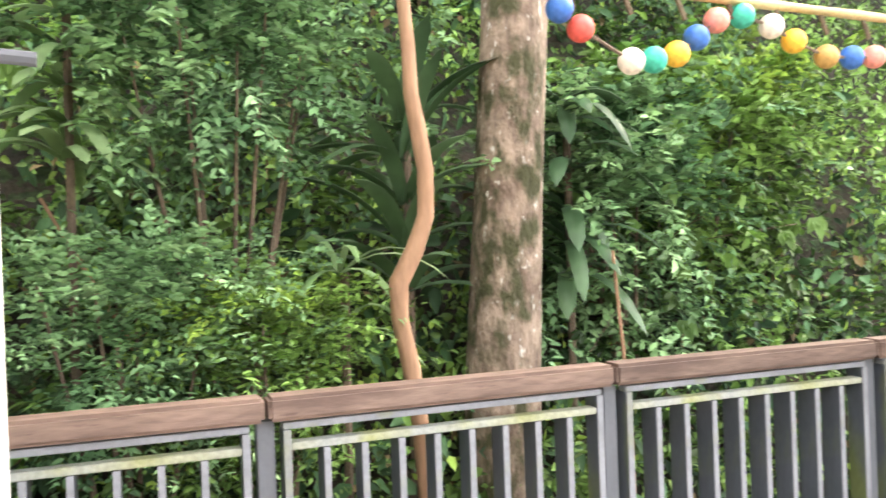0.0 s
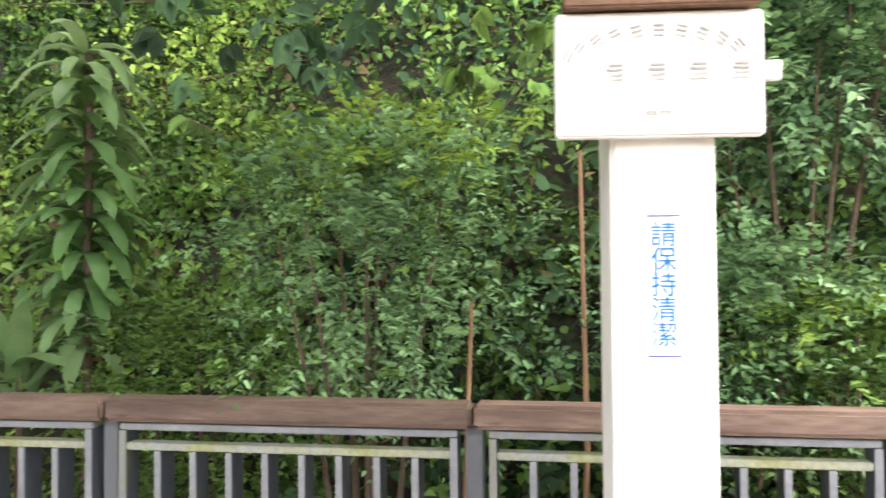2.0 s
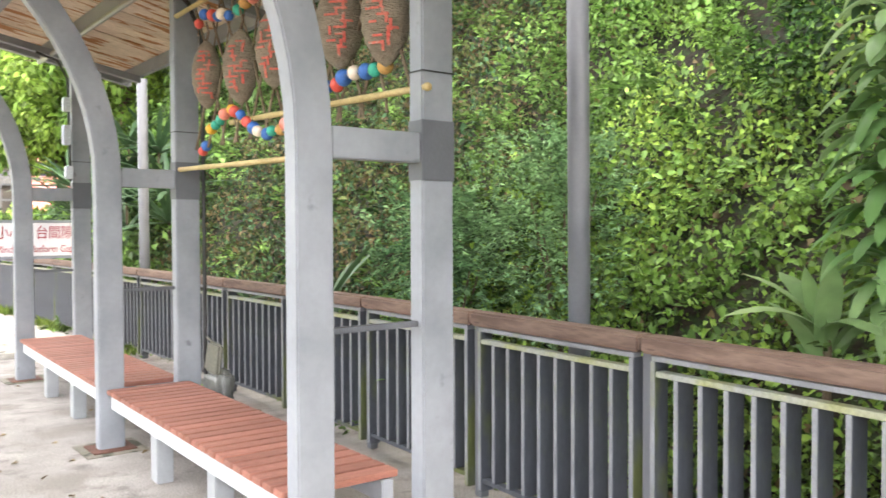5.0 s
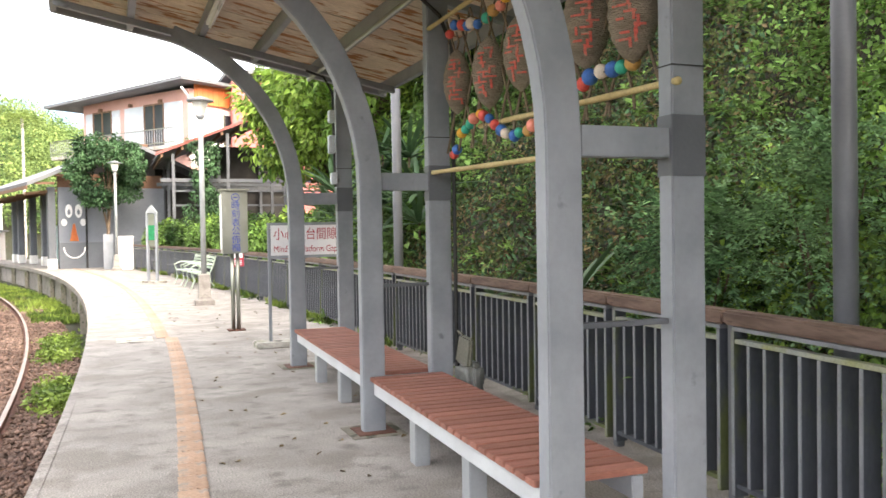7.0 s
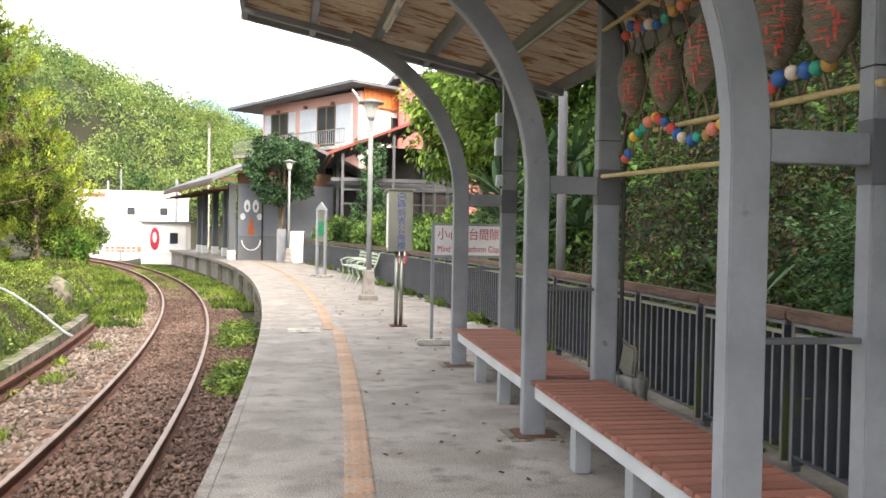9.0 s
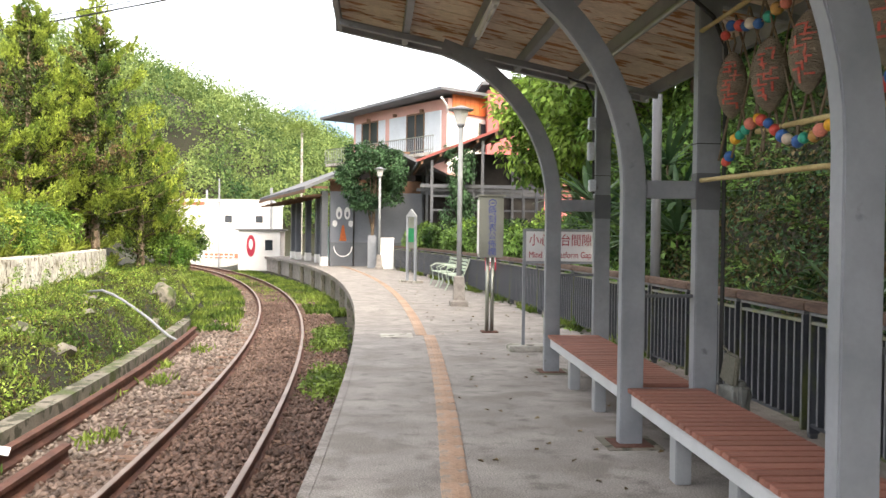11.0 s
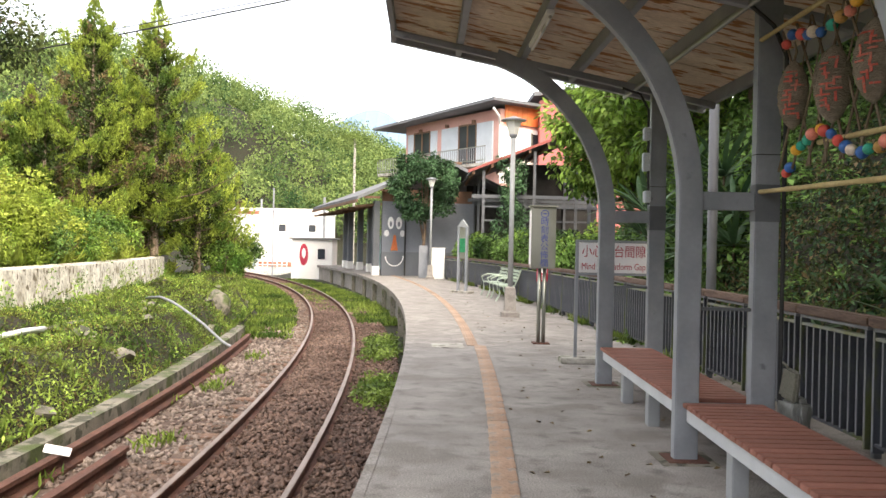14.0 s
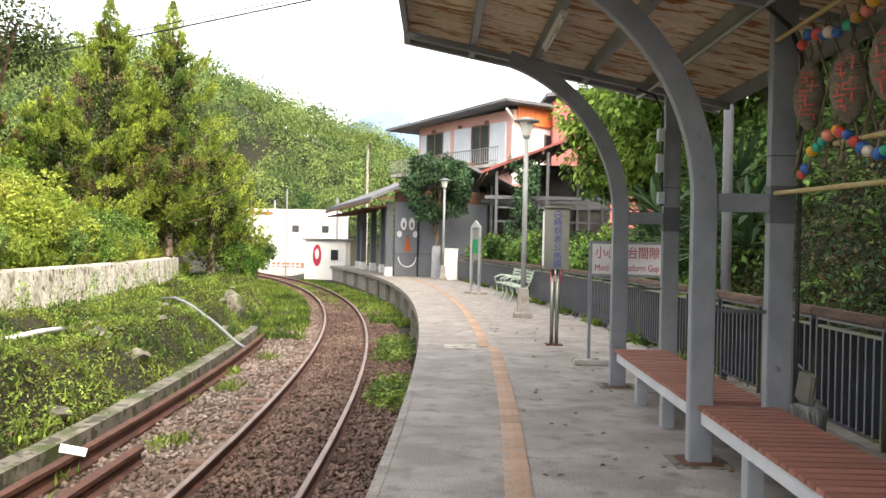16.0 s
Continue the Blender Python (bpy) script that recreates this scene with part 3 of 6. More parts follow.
for i in range(35):
    a, b = Vector((seam, float(fence_y(seam)), 0)), Vector((seam - PANEL, float(fence_y(seam - PANEL)), 0))
    ang = math.atan2(a.y - b.y, a.x - b.x)
    m = Matrix.Translation((a + b) / 2) @ Matrix.Rotation(ang, 4, "Z")
    if i == 0:
        panel.matrix_basis = m
    else:
        copy_thing(panel, m)
    seam -= PANEL * math.cos(ang)

# ---- shelter ----
ROOF_Y0, ROOF_Y1, ROOF_X0, ROOF_X1 = -0.72, 2.95, -10.25, 0.4


def roof_z(y):
    return 3.93 - 0.2 * (y + 0.69)


def arch_profile(y0, depth, steps=14):
    """Outer and inner lines of a front post that bends over the platform, in (y, z)."""
    R, z0 = 1.75, 1.85
    outer, inner = [(y0, 0.0), (y0, 0.9)], [(y0 + depth, 0.0), (y0 + depth, 0.9)]
    for k in range(steps + 1):
        a = radians(72) * k / steps
        outer.append((y0 - R * (1 - math.cos(a)), z0 + R * math.sin(a)))
        inner.append((y0 - R + (R + depth) * math.cos(a), z0 + (R + depth) * math.sin(a)))
    return outer, inner


def shelter_frame(x, front, back, thick=0.1, paint=STEEL_PAINT, back_x=0.0):
    f = thing("shelter_frame", "grey painted steel shelter frame with a curved front post", "shelter frame", "shelter frames")
    outer, inner = arch_profile(front, 0.17)
    b = bmesh.new()
    h = thick / 2
    rows = [[b.verts.new((x + sx, y, z)) for sx, (y, z) in ((-h, o), (h, o), (h, i), (-h, i))] for o, i in zip(outer, inner)]
    for r0, r1 in zip(rows, rows[1:]):
        for k in range(4):
            b.faces.new((r0[k], r0[(k + 1) % 4], r1[(k + 1) % 4], r1[k]))
    b.faces.new(rows[0][::-1]), b.faces.new(rows[-1])
    bmesh.ops.recalc_face_normals(b, faces=b.faces)
    bmesh.ops.bevel(b, geom=[e for e in b.edges if abs((e.verts[0].co - e.verts[1].co).normalized().x) < 0.1], offset=0.008, segments=2, affect="EDGES", clamp_overlap=True)
    part("curved_post", b, paint, f)
    h, x = (0.068 if back_x else 0.05), x + back_x
    part("back_post", box(x - h, x + h, back, back + 0.175, 0, roof_z(back) - 0.06, 0.008), paint, f)
    x -= back_x
    part("cross_bar", box(x - h + 0.012, x + h - 0.012, front + 0.172, back - 0.002, 1.8, 1.93, 0.004), STEEL_PAINT, f)
    part("seat_bar", box(x - 0.02, x + 0.02, front + 0.172, back - 0.002, 1.075, 1.1, 0.003), STEEL_DARK, f, "thin dark angle bar")
    x += back_x
    if x < -1:
        part("repair_patch", box(x - h - 0.003, x + h + 0.003, back - 0.003, back + 0.178, 1.72, 1.99, 0.003), STEEL_DARK, f, "dark grey repainted patch")
    part("wire_tie", box(x - h - 0.004, x + h + 0.004, back - 0.004, back + 0.18, 2.2, 2.206), BLACK_RUBBER, f)
    x -= back_x
    part("foot_plate", box(x - 0.14, x + 0.14, front - 0.06, front + 0.23, 0.0, 0.012, 0.004), RUST, f, "rust-brown foot plate")
    part("mortar_pad", box(x - 0.2, x + 0.2, front - 0.12, front + 0.29, -0.004, 0.006, 0.003), CONCRETE_MOSS, f, "dark patched mortar")
    return f


FRAMES = ((3.55, 1.4, 1.98), (-0.03, 1.43, 1.98), (-3.57, 1.46, 2.08), (-6.48, 1.515, 2.06), (-9.7, 1.63, 2.18))
for x, fr, bk in FRAMES:
    shelter_frame(x, fr, bk, 0.18 if x == -0.03 else 0.1, STEEL_WHITE if x == -0.03 else STEEL_PAINT, 0.107 if x == -0.03 else 0.0)

roof = thing("shelter_roof", "sloping shelter roof with peeling board underside and grey steel beams", "roof", kind="structure")
bt = bmesh.new()
vs = [bt.verts.new(p) for p in ((ROOF_X0, ROOF_Y0, roof_z(ROOF_Y0) + 0.1), (ROOF_X1, ROOF_Y0, roof_z(ROOF_Y0) + 0.1), (ROOF_X1, ROOF_Y1, roof_z(ROOF_Y1) + 0.1), (ROOF_X0, ROOF_Y1, roof_z(ROOF_Y1) + 0.1))]
top = [bt.verts.new(v.co + Vector((0, 0, 0.05))) for v in vs]
bt.faces.new(vs[::-1]), bt.faces.new(top)
for k in range(4):
    bt.faces.new((vs[k], vs[(k + 1) % 4], top[(k + 1) % 4], top[k]))
part("roof_sheet", bt, ROOF_SHEET, roof)
# underside boards, one row between each pair of beams
BEAMS = (-0.7, 0.05, 0.75, 1.38, 2.05, 2.9)
for y0, y1 in zip(BEAMS, BEAMS[1:]):
    for k in range(25):
        xa = ROOF_X0 + 0.05 + k * 0.42
        b = bmesh.new()
        pts = [(xa, y0), (xa + 0.408, y0), (xa + 0.408, y1), (xa, y1)]
        lo = [b.verts.new((px, py, roof_z(py) + 0.07 + 0.004 * (k % 2))) for px, py in pts]
        hi = [b.verts.new((px, py, roof_z(py) + 0.095)) for px, py in pts]
        b.faces.new(lo[::-1]), b.faces.new(hi)
        for q in range(4):
            b.faces.new((lo[q], lo[(q + 1) % 4], hi[(q + 1) % 4], hi[q]))
        part("ceiling_board", b, ROOF_BOARD, roof, "peeling cream board stained brown")
for y in BEAMS:
    w = 0.03 if y in (BEAMS[0], BEAMS[-1]) else 0.035
    part("beam", box(ROOF_X0, ROOF_X1, y - w, y + w, roof_z(y) - 0.06, roof_z(y) + 0.07 + 0.003 * (y > 0), 0.006), STEEL_PAINT, roof)
for x in (ROOF_X0 - 0.05, ROOF_X1 + 0.05):
    sh = Matrix(((1, 0, 0, 0), (0, 1, 0, 0), (0, -0.2, 1, 0), (0, 0, 0, 1)))
    part("end_beam", box(x - 0.045, x + 0.045, ROOF_Y0 - 0.03, ROOF_Y1 + 0.03, -0.06, 0.16, 0.006, None, Matrix.Translation((0, 0, 3.93 - 0.2 * 0.69)) @ sh), STEEL_PAINT, roof)
for x, fr, bk in FRAMES[1:]:
    sh = Matrix(((1, 0, 0, 0), (0, 1, 0, 0), (0, -0.2, 1, 0), (0, 0, 0, 1)))
    part("rafter", box(x - 0.04, x + 0.04, ROOF_Y0 + 0.04, ROOF_Y1 - 0.06, -0.13, -0.062, 0.006, None, Matrix.Translation((0, 0, 3.93 - 0.2 * 0.69)) @ sh), STEEL_PAINT, roof)
for x0 in (-9.0, -5.6, -1.6):
    lamp = thing("tube_lamp", "unlit white fluorescent tube lamp under the shelter roof", "lamp", "tube lamps")
    z = roof_z(0.75) - 0.1
    part("batten", box(x0, x0 + 1.25, 0.72, 0.79, z, z + 0.04, 0.005), WHITE, lamp)
    part("tube", tube([(x0 + 0.03, 0.755, z - 0.022), (x0 + 1.22, 0.755, z - 0.022)], 0.016, 10), LAMP_GLASS, lamp)
conduit = part("conduit", tube([(-10.2, 2.0, roof_z(2) - 0.11), (-6.0, 2.0, roof_z(2) - 0.11), (0.3, 2.0, roof_z(2) - 0.11)], 0.024, 10), STAINLESS)
tagged(conduit, "grey metal conduit under the shelter roof", "conduit")
for x, fr, bk in FRAMES[3:4]:
    c = part("cable", tube([(x + 0.03, 2.0, roof_z(2) - 0.12), (x + 0.06, bk + 0.1, roof_z(2.1) - 0.25), (x + 0.075, bk + 0.19, 2.9), (x + 0.06, bk + 0.2, 1.5), (x + 0.06, bk + 0.2, 0.1)], 0.016, 8), BLACK_RUBBER)
    tagged(c, "black cable running down the back post", "cable", "post cables")
for px, py in ((-3.76, 3.36), (-10.9, 3.32)):
    pole = part("roof_pole", tube([(px, py, ground_z(px, py) - 0.1), (px - 0.03, py, 3.35)], 0.062, 16), STEEL_DARK, smooth=True)
    tagged(pole, "grey round steel pole behind the fence", "pole", "round poles")

wires = thing("junction_boxes", "pale grey junction boxes on a cable beside the back post", "junction box")
for y, z, h in ((2.125, 2.78, 0.14), (2.12, 2.47, 0.2), (2.14, 2.09, 0.13)):
    part("box", box(-9.69, -9.6, y - 0.035, y + 0.035, z - h / 2, z + h / 2, 0.008), SIDING_WHITE, wires)
part("cable", tube([(-9.66, 1.85, 3.28), (-9.66, 2.05, 3.22), (-9.66, 2.145, 3.05), (-9.66, 2.15, 2.6), (-9.66, 2.16, 2.0)], 0.014, 7), BLACK_RUBBER, wires, "black cable")

# ---- benches in the shelter ----


def bench(x0, x1, ya, yb, depth=0.53):
    """From x0 (far) to x1 (near); ya, yb: the front edge at either end."""
    L = x1 - x0
    ang = math.atan2(yb - ya, L)
    t = thing("slat_bench", "long bench with red-brown slats on a pale grey steel frame", "bench", "shelter benches", at=Matrix.Translation((x0, ya, 0)) @ Matrix.Rotation(ang, 4, "Z"))
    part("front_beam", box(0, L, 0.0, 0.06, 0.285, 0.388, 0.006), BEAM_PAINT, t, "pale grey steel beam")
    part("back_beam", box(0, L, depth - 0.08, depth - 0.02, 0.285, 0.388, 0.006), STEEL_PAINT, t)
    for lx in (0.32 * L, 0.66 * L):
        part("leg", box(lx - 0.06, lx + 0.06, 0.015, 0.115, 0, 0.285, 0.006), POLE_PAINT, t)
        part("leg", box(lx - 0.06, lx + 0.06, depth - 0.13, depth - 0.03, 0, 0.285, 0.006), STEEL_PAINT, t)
    n = int(L / 0.108)
    p = L / n
    first = None
    for i in range(n):
        m = Matrix.Translation(((i + 0.5) * p, 0, 0)) @ Matrix.Rotation(rng.normal(0, 0.002), 4, "Z")
        if first is None:
            first = part("slat", box(-p / 2 + 0.0085, p / 2 - 0.0085, -0.03, depth + 0.01, 0.392, 0.424, 0.004), SLAT, t)
            first.matrix_basis = m
        else:
            share("slat", first.data, t, m)
    return t


bench(-9.62, -6.58, 1.685, 1.585)
bench(-6.40, -3.66, 1.585, 1.495)

# ---- writing ----
FACE_X = Matrix(((0, 0, 1, 0), (1, 0, 0, 0), (0, 1, 0, 0), (0, 0, 0, 1)))
FACE_Y = Matrix(((1, 0, 0, 0), (0, 0, -1, 0), (0, 1, 0, 0), (0, 0, 0, 1)))


def writing(name, body, size, material, parent, m, width=None):
    """Letters as one thin mesh, centred on the pose m."""
    cu = bpy.data.curves.new(name, "FONT")
    cu.body, cu.size, cu.align_x, cu.align_y, cu.extrude = body, size, "CENTER", "CENTER", 0.0012
    ob = bpy.data.objects.new(name, cu)
    scene.collection.objects.link(ob)
    me = bpy.data.meshes.new_from_object(ob.evaluated_get(bpy.context.evaluated_depsgraph_get()))
    bpy.data.objects.remove(ob)
    if width and len(me.vertices):
        xs = [v.co.x for v in me.vertices]
        me.transform(Matrix.Diagonal((width / (max(xs) - min(xs)), 1, 1, 1)))
    me.materials.clear()
    me.materials.append(material)
    t = new(name, me)
    t.parent, t.matrix_basis = parent, m
    return t


# ---- on the shelter ----
plaque = thing("wooden_sign_board", "white board with rows of faded illegible characters on the post", "sign")
part("board", box(-0.215, 0.135, 1.398, 1.428, 1.695, 1.908, 0.004), STEEL_WHITE, plaque)
part("tab", box(0.137, 0.165, 1.404, 1.42, 1.788, 1.822, 0.002), STEEL_WHITE, plaque)
for k in range(10):
    a = radians(155 - k * 13)
    cx, cz = -0.04 + 0.165 * math.cos(a), 1.8 + 0.075 * math.sin(a)
    bars = None
    for q in range(3):
        bars = box(-0.009, 0.009, -0.001, 0.0005, -0.009 + q * 0.008, -0.0055 + q * 0.008, 0, bars)
    ob = part("character", bars, INK, plaque)
    ob.matrix_basis = Matrix.Translation((cx, 1.397, cz)) @ Matrix.Rotation(a - 1.57, 4, "Y").inverted()
for k in range(4):
    bars = None
    for q in range(4):
        bars = box(-0.014 + 0.004 * (q % 2), 0.014, -0.001, 0.0005, -0.014 + q * 0.008, -0.010 + q * 0.008, 0, bars)
    ob = part("character", bars, INK, plaque)
    ob.matrix_basis = Matrix.Translation((-0.115 + k * 0.07, 1.397, 1.805))
for k in range(2):
    ob = part("character", box(-0.01, 0.01, -0.001, 0.0005, -0.003, 0.003), INK, plaque)
    ob.matrix_basis = Matrix.Translation((-0.055 + k * 0.024, 1.397, 1.735))
hood = part("sign_hood", box(-0.2, 0.125, 1.375, 1.428, 1.912, 1.95, 0.003), WOOD_BROWN)
tagged(hood, "dark brown hood board above the white sign", "board")
stick = thing("sticker", "white vertical sticker with blue characters on the post", "sticker")
part("paper", box(-0.062, -0.002, 1.4265, 1.4285, 1.318, 1.565), SIGN_WHITE, stick)
for k, ch in enumerate("請保持清潔"):
    writing("character", ch, 0.046, STICK_BLUE, stick, Matrix.Translation((-0.032, 1.4262, 1.527 - k * 0.043)) @ FACE_Y)
for z in (1.562, 1.321):
    part("border", box(-0.06, -0.004, 1.4255, 1.4262, z - 0.0012, z + 0.0012), SIGN_BLUE, stick)
arm = part("bracket", tube([(0.15, 2.03, 1.965), (0.24, 2.03, 1.96)], 0.018, 8), STEEL_DARK)
tagged(arm, "dark round bracket stub on the back post", "bracket")


def ball_string(points, n, y, label, radius=0.037, start=0):
    """Coloured balls threaded on a rope that follows points (x, z)."""
    t = thing("ball_string", label, "ball string", "strings of balls")
    pts = [Vector((px, y, pz)) for px, pz in points]
    seg = [(b - a).length for a, b in zip(pts, pts[1:])]
    part("cord", tube(pts, 0.006, 5), ROPE, t)
    me = {}
    for k in range(n):
        d = sum(seg) * (k + 0.5) / n
        i = 0
        while i < len(seg) - 1 and d > seg[i]:
            d -= seg[i]
            i += 1
        p = pts[i].lerp(pts[i + 1], d / seg[i])
        c = [0, 1, 2, 3, 4, 1, 5, 6, 2, 3, 0, 1, 4, 2][(k * 5 + start) % 14]
        r = radius * (0.9 + 0.2 * ((k * 7 + start) % 5) / 4)
        b = bmesh.new()
        bmesh.ops.create_uvsphere(b, u_segments=16, v_segments=10, radius=r)
        part("ball", b, BALL_COLOURS[c], t, smooth=True).matrix_basis = Matrix.Translation(p + Vector((0, rng.uniform(-0.015, 0.015), rng.uniform(-0.008, 0.008))))
    return t


ball_string([(-6.1, 2.86), (-6.0, 2.95), (-5.8, 2.9), (-5.55, 2.86), (-5.25, 2.9), (-4.95, 3.0), (-4.7, 3.05)], 14, 2.1, "string of faded red, blue, green and yellow balls under the bamboo")
ball_string([(-6.12, 2.02), (-6.02, 2.1)], 2, 2.13, "two faded balls on a short rope end")
ball_string([(-6.02, 2.17), (-5.85, 2.22), (-5.65, 2.28), (-5.5, 2.24), (-5.35, 2.14), (-5.15, 2.08), (-4.95, 2.08), (-4.75, 2.14)], 15, 2.13, "sagging string of worn coloured balls on the rope net", 0.036, 3)
ball_string([(-4.46, 2.25), (-4.32, 2.26), (-4.15, 2.28), (-4.0, 2.27), (-3.82, 2.28)], 7, 2.12, "string of bright coloured balls below the woven floats", 0.04, 5)
east = thing("ball_string", "string of bright coloured balls hung from bamboo", "ball string", "strings of balls")
EAST = ((1.61, 2.29, 3), (1.69, 2.21, 1), (1.765, 2.155, 0), (1.955, 2.065, 5), (2.045, 2.075, 2), (2.14, 2.1, 3), (2.225, 2.16, 1), (2.315, 2.225, 4), (2.43, 2.25, 2), (2.565, 2.225, 5), (2.67, 2.18, 3), (2.83, 2.135, 6), (2.96, 2.14, 1), (3.08, 2.15, 4), (3.22, 2.17, 0), (3.36, 2.22, 2))
part("cord", tube([(x, 2.05, z) for x, z, c in EAST], 0.006, 5), ROPE, east)
for x, z, c in EAST:
    b = bmesh.new()
    bmesh.ops.create_uvsphere(b, u_segments=20, v_segments=12, radius=0.044)
    part("ball", b, BALL_COLOURS[c], east, smooth=True).matrix_basis = Matrix.Translation((x, 2.05, z))
for a, b, lab in (((-6.45, 2.09, 1.935), (-4.5, 2.13, 1.9), "pale bamboo pole tied to the back post"), ((-5.7, 2.16, 2.2), (-3.5, 2.1, 2.13), "yellow bamboo pole carrying the rope net"), ((-6.5, 2.08, 3.02), (-3.5, 2.1, 3.08), "bamboo pole high under the shelter roof"), ((1.5, 2.05, 2.3), (3.5, 2.05, 2.3), "bamboo pole with strings of balls")):
    va, vb = Vector(a), Vector(b)
    pts = [va.lerp(vb, k / 12) for k in range(13)]
    pole = part("bamboo_pole", tube(pts, 0.016, 10, radii=[0.016 if k % 3 else 0.0185 for k in range(13)]), BAMBOO, smooth=True)
    tagged(pole, lab, "bamboo pole", "bamboo poles")
net = thing("rope_net", "old brown rope net tied in diamonds between the posts", "net")
for k in range(13):
    x = -6.2 + k * 0.21
    for dx in (0.42, -0.42):
        if -6.4 < x + dx < -3.5:
            part("rope", tube([(x, 2.13, 3.02), (x + dx * 0.5, 2.15, 2.6), (x + dx, 2.14, 2.14), (x + dx * 1.05, 2.13, 2.06)], 0.009, 5), ROPE, net)
for k in range(8):
    x = 1.7 + k * 0.22
    part("rope", tube([(x, 2.05, 2.31), (x + 0.05, 2.06, 2.22)], 0.009, 5), ROPE, net)


def woven_float(x, z, w, h, turn):
    t = thing("woven_float", "oval woven straw float with painted red strokes", "woven float", "hanging woven floats", at=Matrix.Translation((x, 2.1, z)) @ Matrix.Rotation(turn, 4, "Z"))
    prof = [(max(0.004, w / 2 * math.sin(math.pi * k / 16) ** 0.6 * (1 + 0.03 * (-1) ** k)), -h / 2 + h * k / 16) for k in range(17)]
    b = lathe(prof, 28)
    for v in b.verts:
        a = math.atan2(v.co.y, v.co.x)
        s = 1 + 0.018 * math.cos(a * 14)
        v.co = Vector((v.co.x * s, v.co.y * 0.62 * s, v.co.z))
    part("body", b, STRAW, t, smooth=True)
    part("loop", tube([(0, 0, h / 2 - 0.01), (0.015, 0, h / 2 + 0.05), (0, 0, h / 2 + 0.12)], 0.008, 6), ROPE, t)
    s = random.Random(int(x * 100))
    for side in (-1,):
        for k in range(20):
            cx, cz = s.uniform(-0.22, 0.22) * w, (k - 9.5) / 20 * h * 0.66
            lx, lz = (w * s.uniform(0.08, 0.2), 0.0055) if k % 2 else (0.007, h * s.uniform(0.03, 0.065))
            b = bmesh.new()
            for (ax, az) in ((-1, -1), (1, -1), (1, 1), (-1, 1)):
                b.verts.new((cx + ax * lx, 0, cz + az * lz))
            b.verts.ensure_lookup_table()
            b.faces.new(b.verts)
            bmesh.ops.subdivide_edges(b, edges=b.edges[:], cuts=4, use_grid_fill=True)
            for v in b.verts:
                rr = w / 2 * max(0.05, math.cos(math.pi * v.co.z / h)) ** 0.6 * 1.06
                q = max(-0.98, min(0.98, v.co.x / rr))
                v.co.y = side * (rr * 0.62 * math.sqrt(1 - q * q) + 0.006)
            bmesh.ops.solidify(b, geom=b.faces[:], thickness=0.004)
            part("brush_stroke", b, RED_PAINT, t, "faded red paint stroke")
    return t


for x, z, w, h, turn in ((-5.95, 2.54, 0.2, 0.46, 0.9), (-5.42, 2.51, 0.23, 0.47, 0.75), (-4.97, 2.55, 0.23, 0.47, 0.6), (-4.24, 2.55, 0.25, 0.48, 0.8), (-3.83, 2.5, 0.24, 0.47, 0.7)):
    woven_float(x, z, w, h, turn)

bag = thing("rubbish_bag", "grey plastic bag hung under a beige board behind the bench", "bag")
b = box(-6.31, -6.03, 2.2, 2.33, 0.24, 0.52, 0.04)
bmesh.ops.subdivide_edges(b, edges=b.edges[:], cuts=3, use_grid_fill=True)
for v in b.verts:
    f = (v.co.z - 0.24) / 0.28
    v.co.x = -6.17 + (v.co.x + 6.17) * (1.08 - 0.2 * f + 0.1 * math.sin(3.1 * f))
    v.co += Vector((noise.noise(v.co * 9), noise.noise(v.co * 9 + Vector((4, 0, 0))), 0.6 * noise.noise(v.co * 9 + Vector((0, 7, 0))))) * 0.03
part("sack", b, BAG, bag, smooth=True)
b = box(-0.125, 0.125, -0.02, 0.02, 0.0, 0.22, 0.018)
for v in b.verts:
    if v.co.z > 0.17:
        v.co.x *= 0.86
lid = part("board", b, CARD, bag, "olive-grey board")
lid.matrix_basis = Matrix.Translation((-6.2, 2.22, 0.49)) @ Matrix.Rotation(radians(-6), 4, "X") @ Matrix.Rotation(radians(4), 4, "Y")
part("strap", tube([(-6.27, 2.22, 0.715), (-6.24, 2.2, 0.745), (-6.15, 2.2, 0.72)], 0.008, 6), CARD, bag)

# ---- signs and furniture further along ----
gap = thing("platform_sign", "white platform sign with red characters in a grey frame", "sign")
part("panel", box(-11.43, -11.4, 1.73, 2.66, 1.19, 1.585, 0.004), SIGN_WHITE, gap)
for y0, y1, z0, z1 in ((1.69, 1.73, 0.0, 1.62), (2.66, 2.7, 0.0, 1.62)):
    part("post", box(-11.435, -11.395, y0, y1, z0, z1, 0.004), STEEL_PAINT, gap)
part("top_bar", box(-11.435, -11.395, 1.732, 2.658, 1.587, 1.62, 0.003), STEEL_PAINT, gap)
part("low_bar", box(-11.435, -11.395, 1.732, 2.658, 1.155, 1.188, 0.003), STEEL_PAINT, gap)
writing("characters", "小心月台間隙", 0.17, SIGN_RED, gap, Matrix.Translation((-11.397, 2.19, 1.46)) @ FACE_X, 0.84)
writing("letters", "Mind the Platform Gap", 0.12, SIGN_RED, gap, Matrix.Translation((-11.397, 2.19, 1.27)) @ FACE_X, 0.84)
base = part("concrete_block", box(-11.6, -11.24, 1.5, 2.85, -0.002, 0.075, 0.015), CONCRETE_OLD)
tagged(base, "low concrete block under the platform sign", "base")

tt = thing("timetable_box", "stainless steel timetable cabinet on a twin-pipe stand with blue characters", "sign")
part("cabinet", box(-13.62, -13.38, 1.36, 1.74, 1.18, 2.13, 0.012), STAINLESS, tt)
